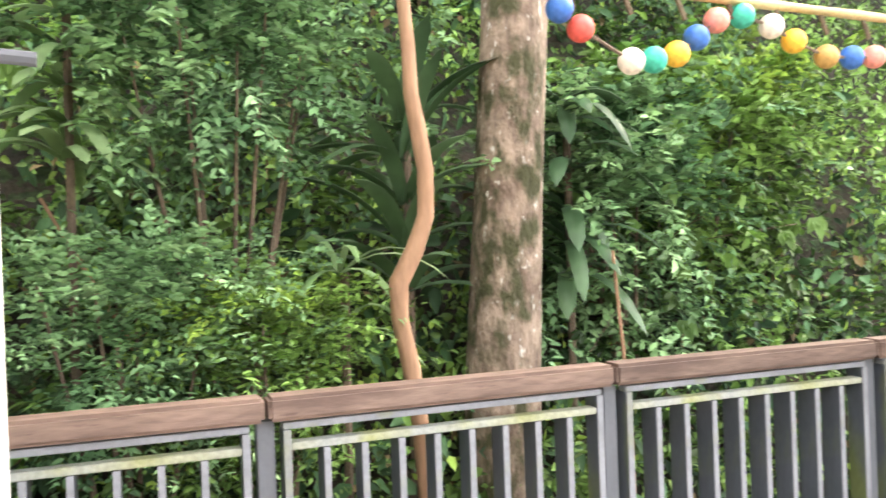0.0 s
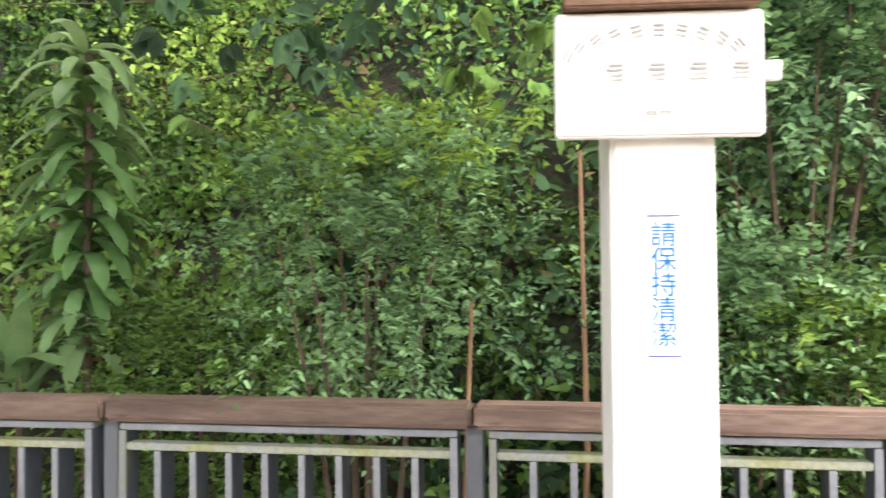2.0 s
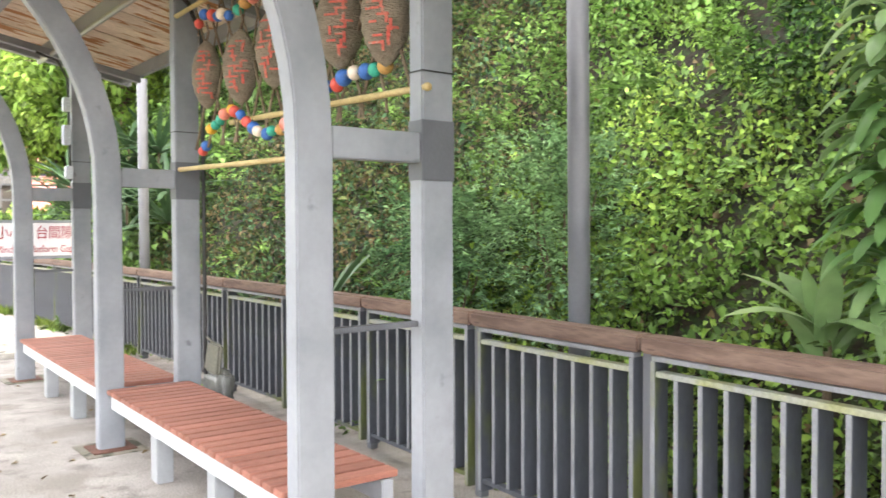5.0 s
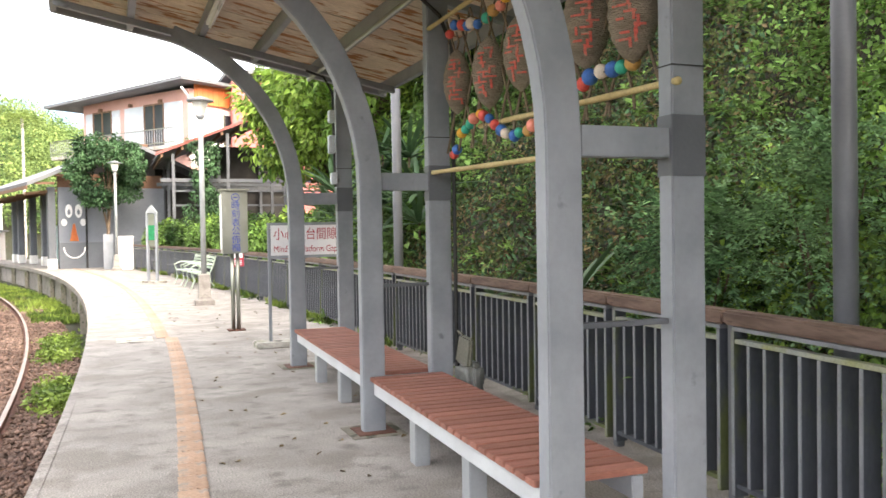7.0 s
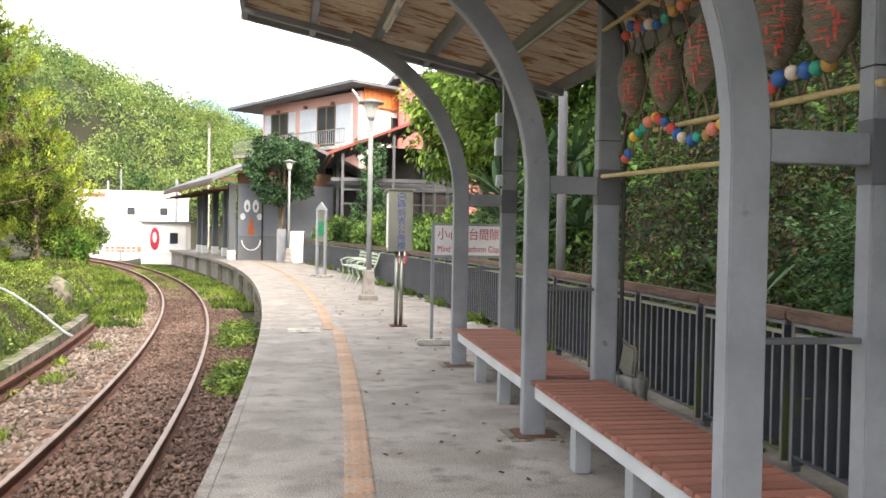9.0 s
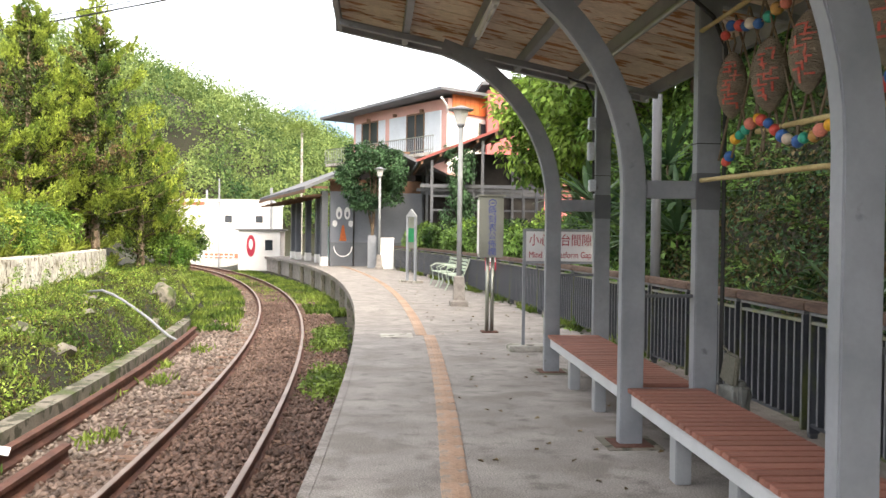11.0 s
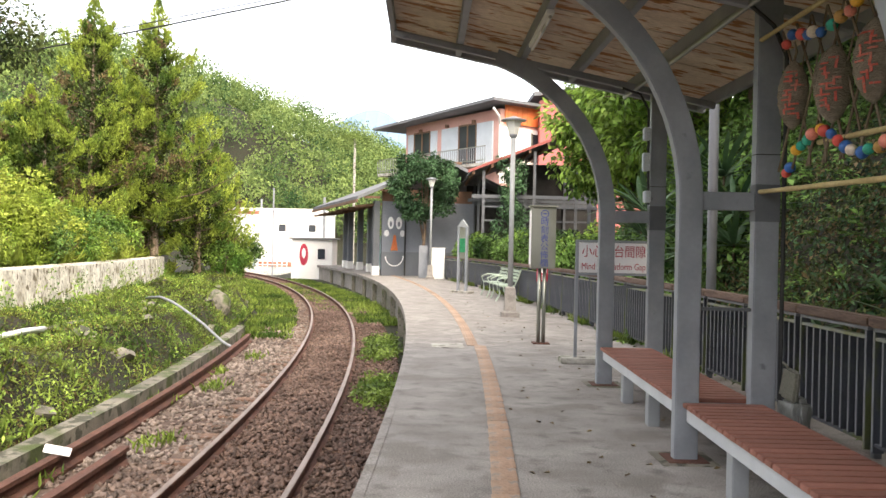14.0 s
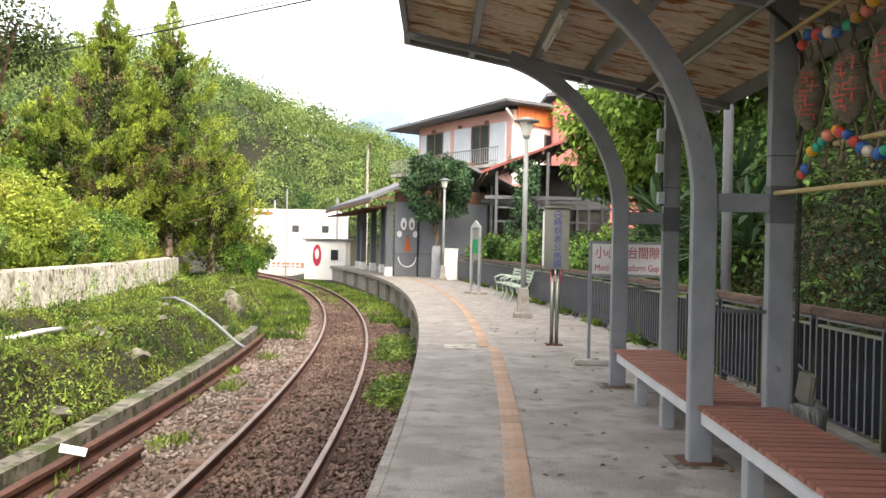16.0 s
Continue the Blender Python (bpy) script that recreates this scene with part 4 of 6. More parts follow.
part("cap", box(-13.65, -13.35, 1.33, 1.77, 2.132, 2.16, 0.008), STAINLESS, tt)
# the cabinet's paler side face, put on as a white panel
part("side_panel", box(-13.6, -13.4, 1.35, 1.357, 1.24, 2.08, 0.002), SIGN_WHITE, tt, "pale side face")
for y in (1.51, 1.59):
    part("pipe", tube([(-13.5, y, 0.01), (-13.5, y, 1.18)], 0.03, 12), STAINLESS, tt, smooth=True)
part("foot", box(-13.62, -13.38, 1.42, 1.68, 0.0, 0.02, 0.004), RUST, tt)
part("emblem", lathe([(0.062, 0), (0.062, 0.002)], 24), SIGN_BLUE, tt).matrix_basis = Matrix.Translation((-13.379, 1.56, 2.03)) @ FACE_X
part("emblem", lathe([(0.05, 0), (0.05, 0.002)], 24), STAINLESS, tt).matrix_basis = Matrix.Translation((-13.3765, 1.56, 2.03)) @ FACE_X
part("emblem", box(-0.03, 0.03, -0.008, 0.008, 0, 0.002), SIGN_BLUE, tt).matrix_basis = Matrix.Translation((-13.374, 1.56, 2.03)) @ FACE_X
for k, ch in enumerate("時刻表公佈欄"):
    writing("character", ch, 0.135, SIGN_BLUE, tt, Matrix.Translation((-13.378, 1.56, 1.9 - k * 0.128)) @ FACE_X)

notice = thing("fence_notice", "small red and white notice fixed to the fence", "sign")
nx = -20.3
ny_ = float(fence_y(nx)) - 0.07
part("plate", box(nx - 0.006, nx + 0.006, ny_ - 0.27, ny_, 0.7, 1.06, 0.003), SIGN_RED, notice)
part("band", box(nx + 0.0065, nx + 0.009, ny_ - 0.245, ny_ - 0.025, 0.9, 1.03), SIGN_WHITE, notice)
for k in range(3):
    part("writing_bar", box(nx + 0.0065, nx + 0.009, ny_ - 0.235, ny_ - 0.04, 0.74 + k * 0.045, 0.758 + k * 0.045), SIGN_WHITE, notice)


def street_lamp(x, y, h):
    t = thing("platform_lamp", "pale grey lamp post with a tapered lantern and concrete foot", "lamp", "platform lamps", at=Matrix.Translation((x, y, 0)))
    b = lathe([(0.27, 0.0), (0.27, 0.1), (0.18, 0.14), (0.15, 0.62), (0.06, 0.66)], 4)
    b.transform(Matrix.Rotation(radians(45), 4, "Z"))
    part("foot", b, CONCRETE, t, "worn concrete foot")
    part("pole", lathe([(0.058, 0.6), (0.05, h - 0.42)], 16), LAMP_PAINT, t, smooth=True)
    part("collar", lathe([(0.05, h - 0.45), (0.09, h - 0.4), (0.09, h - 0.37)], 16), STEEL_PAINT, t)
    part("lantern", lathe([(0.1, h - 0.37), (0.19, h - 0.08), (0.17, h - 0.06)], 6), LAMP_GLASS, t, "frosted white glass")
    part("cap", lathe([(0.27, h - 0.08), (0.28, h - 0.05), (0.12, h + 0.0), (0.03, h + 0.03)], 16), STEEL_PAINT, t, "flat grey cap")
    return t


street_lamp(-18.4, 1.57, 4.3)
street_lamp(-37.4, -0.03, 4.5)


def park_bench(x, y, turn):
    t = thing("park_bench", "pale green cast-iron park bench with slatted seat and back", "bench", "park benches", at=Matrix.Translation((x, y, 0)) @ Matrix.Rotation(turn, 4, "Z"))
    for k in range(5):
        part("seat_slat", box(-0.6, 0.6, -0.22 + k * 0.09, -0.15 + k * 0.09, 0.42, 0.445, 0.005), BENCH_GREEN, t)
    for k in range(4):
        z = 0.53 + k * 0.09
        part("back_slat", box(-0.6, 0.6, 0.24 + k * 0.025, 0.262 + k * 0.025, z, z + 0.065, 0.005), BENCH_GREEN, t)
    for sx in (-0.58, 0.58):
        part("leg_frame", tube([(sx, -0.3, 0.0), (sx, -0.2, 0.2), (sx, -0.22, 0.42), (sx, 0.2, 0.4), (sx, 0.3, 0.62), (sx, 0.38, 0.88)], 0.022, 8), BENCH_GREEN, t)
        part("rear_leg", tube([(sx, 0.2, 0.4), (sx, 0.22, 0.2), (sx, 0.36, 0.0)], 0.022, 8), BENCH_GREEN, t)
        part("arm_rest", tube([(sx, -0.22, 0.42), (sx, -0.28, 0.58), (sx, -0.1, 0.66), (sx, 0.3, 0.64)], 0.02, 8), BENCH_GREEN, t)
    return t


park_bench(-24.0, float(fence_y(-24)) - 0.45, 0.06)
park_bench(-25.7, float(fence_y(-25.7)) - 0.45, 0.08)

name = thing("station_name_board", "narrow grey name board with green panel and pointed top", "sign", at=Matrix.Translation((-27.1, 0.93, 0)) @ Matrix.Rotation(radians(-35), 4, "Z"))
for sy in (-0.15, 0.15):
    part("post", box(-0.045, 0.045, sy - 0.035, sy + 0.035, 0, 2.12, 0.005), STEEL_PAINT, name)
part("panel", box(-0.02, 0.02, -0.11, 0.11, 1.1, 2.1, 0.004), STAINLESS, name)
part("band", box(-0.024, 0.024, -0.109, 0.109, 1.3, 1.75, 0.002), leaf_mat("green_panel", (0.03, 0.2, 0.09), (0.04, 0.24, 0.11)), name, "green band")
b = bmesh.new()
tri = [b.verts.new((sx, sy, z)) for sx in (-0.05, 0.05) for sy, z in ((-0.2, 2.12), (0.2, 2.12), (0.0, 2.36))]
b.faces.new(tri[:3][::-1]), b.faces.new(tri[3:])
for k in range(3):
    b.faces.new((tri[k], tri[(k + 1) % 3], tri[3 + (k + 1) % 3], tri[3 + k]))
part("gable", b, LAMP_PAINT, name)
part("foot", box(-0.2, 0.2, -0.34, 0.34, 0, 0.07, 0.01), CONCRETE_OLD, name)
cab = thing("white_cabinet", "white equipment cabinet standing by the fence", "cabinet")
part("body", box(-38.3, -37.7, -0.05, 0.62, 0.0, 1.36, 0.015), WHITE, cab)
part("lid", box(-38.34, -37.66, -0.09, 0.66, 1.362, 1.41, 0.01), WHITE, cab)
box2 = part("grey_cabinet", box(-38.9, -38.5, -0.55, -0.15, 0.0, 1.5, 0.01), STEEL_PAINT)
tagged(box2, "grey steel cabinet beside the white one", "cabinet")

# ---- station building, in its own axes: u along the platform, v away from it ----
ST = Matrix(((-0.973, -0.23, 0, -40.6), (-0.23, 0.973, 0, -2.36), (0, 0, 1, 0), (0, 0, 0, 1)))


def uv(u0, u1, v0, v1, z0, z1, bevel=0.0):
    return box(u0, u1, v0, v1, z0, z1, bevel)


def station_part(name, bm, material, parent, label=""):
    bm.transform(ST)
    bmesh.ops.recalc_face_normals(bm, faces=bm.faces)
    return part(name, bm, material, parent, label)


st = thing("station_building", "small grey station building with a felt roof and painted gable", "building")
station_part("gable_wall", uv(0, 0.25, 0, 4.6, 1.15, 3.6), WALL_GREY, st)
station_part("plinth", uv(-0.01, 0.25, 0, 4.6, 0, 1.148), WALL_DARK, st, "dark grey plinth")
station_part("corner_pipe", uv(-0.08, -0.012, 1.1, 1.17, 0, 3.6, 0.01), BLACK_RUBBER, st)
station_part("back_wall", uv(0.252, 13, 4.35, 4.6, 0, 3.6), WALL_GREY, st)
station_part("inner_wall", uv(0.252, 4.6, 1.3, 1.5, 0, 3.5), WALL_GREY, st)
for u, v in ((0.3, -0.25), (5.2, 0.3), (8.7, 0.3), (10.6, 0.0), (12.6, 0.0)):
    station_part("column", uv(u - 0.22, u + 0.22, v - 0.15, v + 0.15, 0.45, 3.6, 0.01), WALL_DARK, st, "dark grey column")
    station_part("column_foot", uv(u - 0.24, u + 0.24, v - 0.17, v + 0.17, 0, 0.45, 0.01), WALL_WHITE, st, "white column foot")
b = bmesh.new()
ridge = [(-0.6, -1.3, 3.62), (14.6, -1.9, 3.62), (14.6, 3.0, 5.55), (-0.6, 3.0, 5.55), (-0.6, 6.2, 4.2), (14.6, 6.2, 4.2)]
lo = [b.verts.new(p) for p in ridge]
hi = [b.verts.new((p[0], p[1], p[2] + 0.16)) for p in ridge]
for f in ((0, 1, 2, 3), (3, 2, 5, 4)):
    b.faces.new([lo[k] for k in f]), b.faces.new([hi[k] for k in f][::-1])
for a, c in ((0, 1), (1, 2), (2, 5), (5, 4), (4, 3), (3, 0)):
    b.faces.new((lo[a], hi[a], hi[c], lo[c]))
station_part("roof", b, ROOF_GREY, st, "dark grey felt roof")
station_part("fascia", box(-0.64, 14.6, -1.36, -1.3, 3.48, 3.62, 0, None, Matrix(((1, 0, 0, 0), (-0.039, 1, 0, -0.03), (0, 0, 1, 0), (0, 0, 0, 1)))), WOOD_BROWN, st, "brown timber fascia")
for k in range(8):
    u = 0.2 + k * 2.0
    station_part("bracket", box(u - 0.05, u + 0.05, -1.3 - 0.039 * u, 0.2, 3.3, 3.42, 0, None, Matrix(((1, 0, 0, 0), (0, 1, 0, 0), (0, 0.12, 1, 0.1), (0, 0, 0, 1)))), WOOD_BROWN, st)
for k in range(6):
    v = -1.0 + k * 0.8
    station_part("gable_board", box(-0.5, -0.44, v, v + 0.78, 3.55 + (v + 1.3) * 0.45, 3.66 + (v + 1.3) * 0.45), WOOD_BROWN, st)
station_part("gable_fill", uv(0.02, 0.2, 0.0, 4.5, 3.602, 4.2), WOOD_BROWN, st)


def disc(u, v, z, ru, rz, material, label, depth=0.006):
    b = lathe([(1, 0), (1, depth)], 24)
    b.transform(Matrix.Translation((u, v, z)) @ Matrix(((0, 0, -1, 0), (1, 0, 0, 0), (0, 1, 0, 0), (0, 0, 0, 1))) @ Matrix.Diagonal((ru, rz, 1, 1)))
    station_part("painted_shape", b, material, st, label)


for v in (0.42, 0.82):
    disc(-0.012, v, 2.55, 0.15, 0.3, SIGN_WHITE, "white oval")
    disc(-0.02, v, 2.5, 0.06, 0.13, WALL_GREY, "grey dot")
for v in (0.22, 1.0):
    disc(-0.012, v, 2.05, 0.12, 0.16, SIGN_WHITE, "white round")
b = bmesh.new()
tri = [b.verts.new(uv_point) for uv_point in ((-0.012, 0.44, 1.22), (-0.012, 0.8, 1.22), (-0.012, 0.66, 1.98), (-0.012, 0.58, 1.98))]
b.faces.new(tri)
bmesh.ops.solidify(b, geom=b.faces[:], thickness=0.008)
station_part("painted_shape", b, SIDING_ORANGE, st, "orange-red triangle")
arc = [(-0.02, 0.62 + 0.44 * math.cos(a), 0.95 - 0.48 * math.sin(a)) for a in (math.pi * k / 14 for k in range(15))]
station_part("painted_shape", tube(arc, 0.03, 6), SIGN_WHITE, st, "white curved line")
station_part("kiosk", uv(9.2, 9.9, 1.6, 2.8, 0, 2.0, 0.02), TEAL, st, "pale teal kiosk")
station_part("doorway", uv(7.2, 7.25, 2.0, 3.2, 0, 2.2), WOOD_BROWN, st, "dark brown door")
station_part("notice_case", uv(5.5, 5.58, 0.2, 0.5, 1.1, 2.2), CARD, st)

hut = thing("white_hut", "small white hut with a round red sign by the platform end", "building")
part("wall", box(-60.5, -57.5, -9.4, -6.6, -0.98, 1.75, 0.01), WALL_WHITE, hut)
part("roof", box(-60.7, -57.3, -9.6, -6.4, 1.752, 1.86, 0.01), ROOF_GREY, hut)
b = lathe([(1, 0), (1, 0.03)], 24)
b.transform(Matrix.Translation((-57.5, -8.55, 0.7)) @ FACE_X @ Matrix.Diagonal((0.3, 0.75, 1, 1)))
part("sign", b, SIGN_RED, hut, "red oval sign")
b = lathe([(1, 0), (1, 0.01)], 24)
b.transform(Matrix.Translation((-57.468, -8.55, 0.8)) @ FACE_X @ Matrix.Diagonal((0.13, 0.35, 1, 1)))
part("mark", b, SIGN_WHITE, hut)
part("window", box(-57.5, -57.46, -7.6, -7.1, 0.4, 1.1), GLASS_DARK, hut)
wb = thing("white_building", "long white rendered building across the track", "building")
part("wall", box(-96, -84, -22, -10.6, -0.98, 4.6), WALL_WHITE, wb)
part("parapet", box(-96.1, -83.9, -22.1, -10.5, 4.602, 4.9), WALL_WHITE, wb)
part("red_band", box(-83.98, -83.88, -22, -16.9, 4.3, 4.6), BRICK_RED, wb)
part("brick_base", box(-83.98, -83.8, -17, -10.8, -0.9, -0.45), BRICK_RED, wb)
for y in (-14.6, -11.6):
    part("window", box(-84.0, -83.95, y - 0.35, y + 0.35, 2.6, 3.3), GLASS_DARK, wb)
road = part("road", box(-83.7, -63, -24, -11.2, -0.985, -0.965), CONCRETE_OLD)
tagged(road, "pale concrete road crossing beyond the track", "road", kind="structure")
rail_ = thing("bridge_railing", "teal bridge railing beyond the track", "railing")
for k in range(9):
    part("post", box(-70.05, -69.95, -15.0 + k * 0.4, -14.93 + k * 0.4, -0.9, 0.3), TEAL, rail_)
for z in (-0.4, 0.0, 0.3):
    part("rail", box(-70.04, -69.96, -15.1, -11.7, z, z + 0.06), TEAL, rail_)
for x, y, h, r in ((-62, -11.5, 5.5, 0.06), (-64, -8.0, 5.0, 0.1), (-88, -17.5, 6.0, 0.1)):
    up = part("utility_pole", tube([(x, y, -1), (x, y, h)], r, 10), STEEL_PAINT)
    tagged(up, "slim grey utility pole", "pole", "utility poles")

# ---- pink house: near corner, facade running away to the far corner ----
HN, HF = Vector((-52.5, 4.3, 0)), Vector((-61.5, -1.8, 0))
hu = (HF - HN).normalized()
hv = Vector((-hu.y, hu.x, 0)) * -1
HM = Matrix(((hu.x, hv.x, 0, HN.x), (hu.y, hv.y, 0, HN.y), (0, 0, 1, 0), (0, 0, 0, 1)))
HL = (HF - HN).length


def house_part(name, bm, material, parent, label=""):
    bm.transform(HM)
    bmesh.ops.recalc_face_normals(bm, faces=bm.faces)
    return part(name, bm, material, parent, label)


house = thing("pink_house", "two-storey pink rendered house with a balcony and grey roof", "house")
house_part("wall", box(0, HL, 0, 7, 0, 10.2), WALL_PINK, house)
house_part("end_wall", box(-0.05, -0.002, 0.0, 6.9, 5.5, 9.1), WALL_WHITE, house, "white end wall")
house_part("roof", box(-0.9, HL + 2.6, -1.3, 7.4, 10.2, 10.38, 0, None, Matrix(((1, 0, 0, 0), (0, 1, 0, 0), (-0.03, 0.0, 1, 0.25), (0, 0, 0, 1)))), ROOF_GREY, house, "thin grey roof slab")
house_part("orange_gable", box(-0.12, -0.055, 0.3, 5.2, 9.3, 10.7), SIDING_ORANGE, house, "orange corrugated siding")
for k in range(12):
    house_part("rib", box(-0.16, -0.122, 0.5 + k * 0.4, 0.6 + k * 0.4, 9.3, 10.7), SIDING_ORANGE, house)
def shutter(u0, u1, z0, z1):
    sh = house_part("shutter", box(u0, u1, -0.08, -0.002, z0, z1), SIDING_WHITE, house, "white roller shutter")
    for k in range(13):
        p = (z1 - z0) / 13
        house_part("slat", box(u0 + 0.03, u1 - 0.03, -0.1, -0.082, z0 + p * (k + 0.08), z0 + p * (k + 0.9)), SIDING_WHITE, sh)


for u0, u1, z0, z1 in ((0.65, 2.3, 6.9, 9.5), (4.3, 6.28, 6.9, 9.5), (6.85, 7.6, 7.2, 9.5), (9.72, 10.5, 7.2, 9.5)):
    shutter(u0, u1, z0, z1)
for u0, u1, z0 in ((2.36, 4.24, 6.9), (7.66, 9.66, 7.9)):
    w = house_part("window", box(u0, u1, -0.06, -0.002, z0, 9.5), GLASS_DARK, house, "dark sliding window")
    for u in (u0, (u0 + u1) / 2, u1):
        house_part("window_frame", box(u - 0.05, u + 0.05, -0.11, -0.062, z0, 9.5), WOOD_BROWN, w)
    house_part("window_frame", box(u0, u1, -0.11, -0.062, 9.45, 9.55), WOOD_BROWN, w)
for k in range(9):
    house_part("siding_board", box(0.02, HL - 0.02, -0.022, -0.002, 9.58 + k * 0.07, 9.635 + k * 0.07), WALL_PINK, house)
house_part("window", box(-0.12, -0.06, 2.6, 4.6, 7.0, 8.8), GLASS_DARK, house)
for v in (2.55, 3.55, 4.6):
    house_part("window_frame", box(-0.15, -0.122, v - 0.06, v + 0.06, 6.95, 8.85), CARD, house)
house_part("balcony_slab", box(-0.3, HL + 1.6, -1.4, -0.002, 6.5, 6.7), CONCRETE_OLD, house)
for k in range(58):
    u = -0.2 + k * 0.225
    house_part("balcony_bar", box(u - 0.015, u + 0.015, -1.36, -1.33, 6.7, 7.7), STEEL_PAINT, house)
for z in (6.85, 7.7):
    house_part("balcony_rail", box(-0.25, HL + 1.55, -1.38, -1.31, z, z + 0.05), STAINLESS, house)
for u in (2.6, 5.6, 8.8):
    house_part("wall_lamp", box(u - 0.12, u + 0.12, -0.2, -0.002, 9.55, 9.75), WOOD_BROWN, house)
house_part("gutter_pipe", tube([(-0.8, -1.2, 10.0), (-0.6, -0.6, 9.6), (-0.1, -0.1, 9.2), (-0.1, -0.1, 6.0)], 0.07, 8), WHITE, house)
red = thing("red_house", "house clad in dark red metal siding behind the pink house", "house")
part("wall", box(-64, -53.2, 6.9, 14, 0, 10.9), WALL_RED, red)
part("roof", box(-64.5, -52.6, 6.4, 14.4, 10.9, 11.15, 0, None, Matrix(((1, 0, 0, 0), (0, 1, 0, 0), (0, 0.12, 1, -0.6), (0, 0, 0, 1)))), ROOF_GREY, red)
part("dark_recess", box(-53.2, -53.15, 9.2, 14, 6.6, 8.8), ROOF_RED, red)
for k in range(24):
    part("rib", box(-53.2, -53.16, 7.0 + k * 0.28, 7.05 + k * 0.28, 4, 10.5), WALL_RED, red)
porch = thing("corrugated_canopy", "dark open canopy with a sloping red-brown sheet roof", "canopy")
sl = Matrix(((1, 0, 0, 0), (0, 1, 0, 0), (0, 0.4, 1, 4.05), (0, 0, 0, 1)))
part("roof", box(-43, -36, 1.6, 8.5, 0.0, 0.1, 0, None, sl), ROOF_GREY, porch, "dark grey sheet roof")
part("fascia", box(-35.99, -35.93, 1.5, 8.6, 0.0, 0.12, 0, None, sl), ROOF_RED, porch, "dark red edge")
for k in range(9):
    part("purlin", box(-43, -36, 1.7 + k * 0.8, 1.8 + k * 0.8, -0.16, -0.004, 0, None, sl), WOOD_BROWN, porch)
for x in (-36.3, -39.5, -42.7):
    for y in (2.2, 4.4, 6.8):
        part("post", box(x - 0.06, x + 0.06, y - 0.06, y + 0.06, 0, 4.0 + y * 0.4 - 0.1), STEEL_DARK, porch)
    part("tie_beam", box(x - 0.05, x + 0.05, 1.7, 8.4, 3.6, 3.75), STEEL_DARK, porch)
for z in (2.6, 3.2):
    part("cross_rail", box(-36.36, -36.3, 2.2, 8.4, z, z + 0.08), STEEL_DARK, porch)
# near-black sheets stand in for the shade inside the open canopy
part("back_panel", box(-43, -42.9, 1.8, 8.5, 0.5, 4.6), CANOPY_SHADE, porch)
part("back_panel", box(-43, -42.9, 4.5, 8.5, 4.602, 5.75), CANOPY_SHADE, porch)

# ---- along the track ----
hose = part("hose", tube([(-20.6, -6.95, 0.1), (-19.9, -6.4, 0.18), (-19.4, -6.0, 0.12), (-19.0, -5.66, 0.02), (-18.8, -5.35, -0.14), (-18.65, -5.05, -0.32), (-18.52, -4.78, -0.52), (-18.42, -4.58, -0.66), (-18.3, -4.36, -0.75)], 0.03, 10), STEEL_PAINT, smooth=True)
tagged(hose, "grey hose curving over the bank into the drain", "hose")
pipe = part("white_pipe", tube([(-10.3, -6.75, -0.02), (-12.4, -6.5, 0.03), (-13.4, -6.4, 0.06), (-13.95, -6.36, 0.04)], 0.045, 10), WHITE, smooth=True)
tagged(pipe, "white plastic pipe lying on the bank", "pipe")
pipe = part("old_pipe", tube([(-13.9, -6.36, 0.03), (-15.4, -6.4, 0.02), (-17.0, -6.5, -0.05)], 0.03, 10), CONCRETE_MOSS, smooth=True)
tagged(pipe, "dirty thin pipe joined to the white pipe", "pipe")
sp = thing("white_marker", "small white marker plate with two letters on the old rail", "marker", at=Matrix.Translation((-9.04, -3.98, -0.655)) @ Matrix.Rotation(0.3, 4, "Z") @ Matrix.Rotation(radians(-14), 4, "X") @ Matrix.Rotation(radians(-35), 4, "Y"))
part("plate", box(-0.008, 0.008, -0.13, 0.13, -0.045, 0.045, 0.003), SIGN_WHITE, sp)
writing("letters", "S.P", 0.07, INK, sp, Matrix.Translation((0.0095, -0.02, 0)) @ FACE_X)
rock = bmesh.new()
bmesh.ops.create_icosphere(rock, subdivisions=3, radius=0.5)
for v in rock.verts:
    v.co *= 1 + 0.35 * noise.noise(v.co * 2.3) + 0.1 * noise.noise(v.co * 7)
    v.co.z *= 1.2
r = part("boulder", rock, CONCRETE_MOSS)
r.matrix_basis = Matrix.Translation((-22.5, -5.75, -0.2)) @ Matrix.Scale(0.68, 4)
tagged(r, "pale weathered boulder on the bank", "rock")
for pts, r in (([(-20.0, 7.05), (-15.24, 7.854), (-10.95, 8.751), (-5.99, 9.905), (-4.77, 10.19), (2, 11.9)], 0.03), ([(-20.0, 7.3), (-14.67, 8.186), (-10.75, 9.015), (-5.99, 10.065), (2, 12.1)], 0.018)):
    w = part("power_line", tube([(-30, y, z) for y, z in pts], r, 6), BLACK_RUBBER)
    tagged(w, "black overhead power line", "cable", "power lines")

# ---- plants ----
UP = np.array((0.0, 0.0, 1.0))


def gz(x, y):
    return ground_z(x, y)


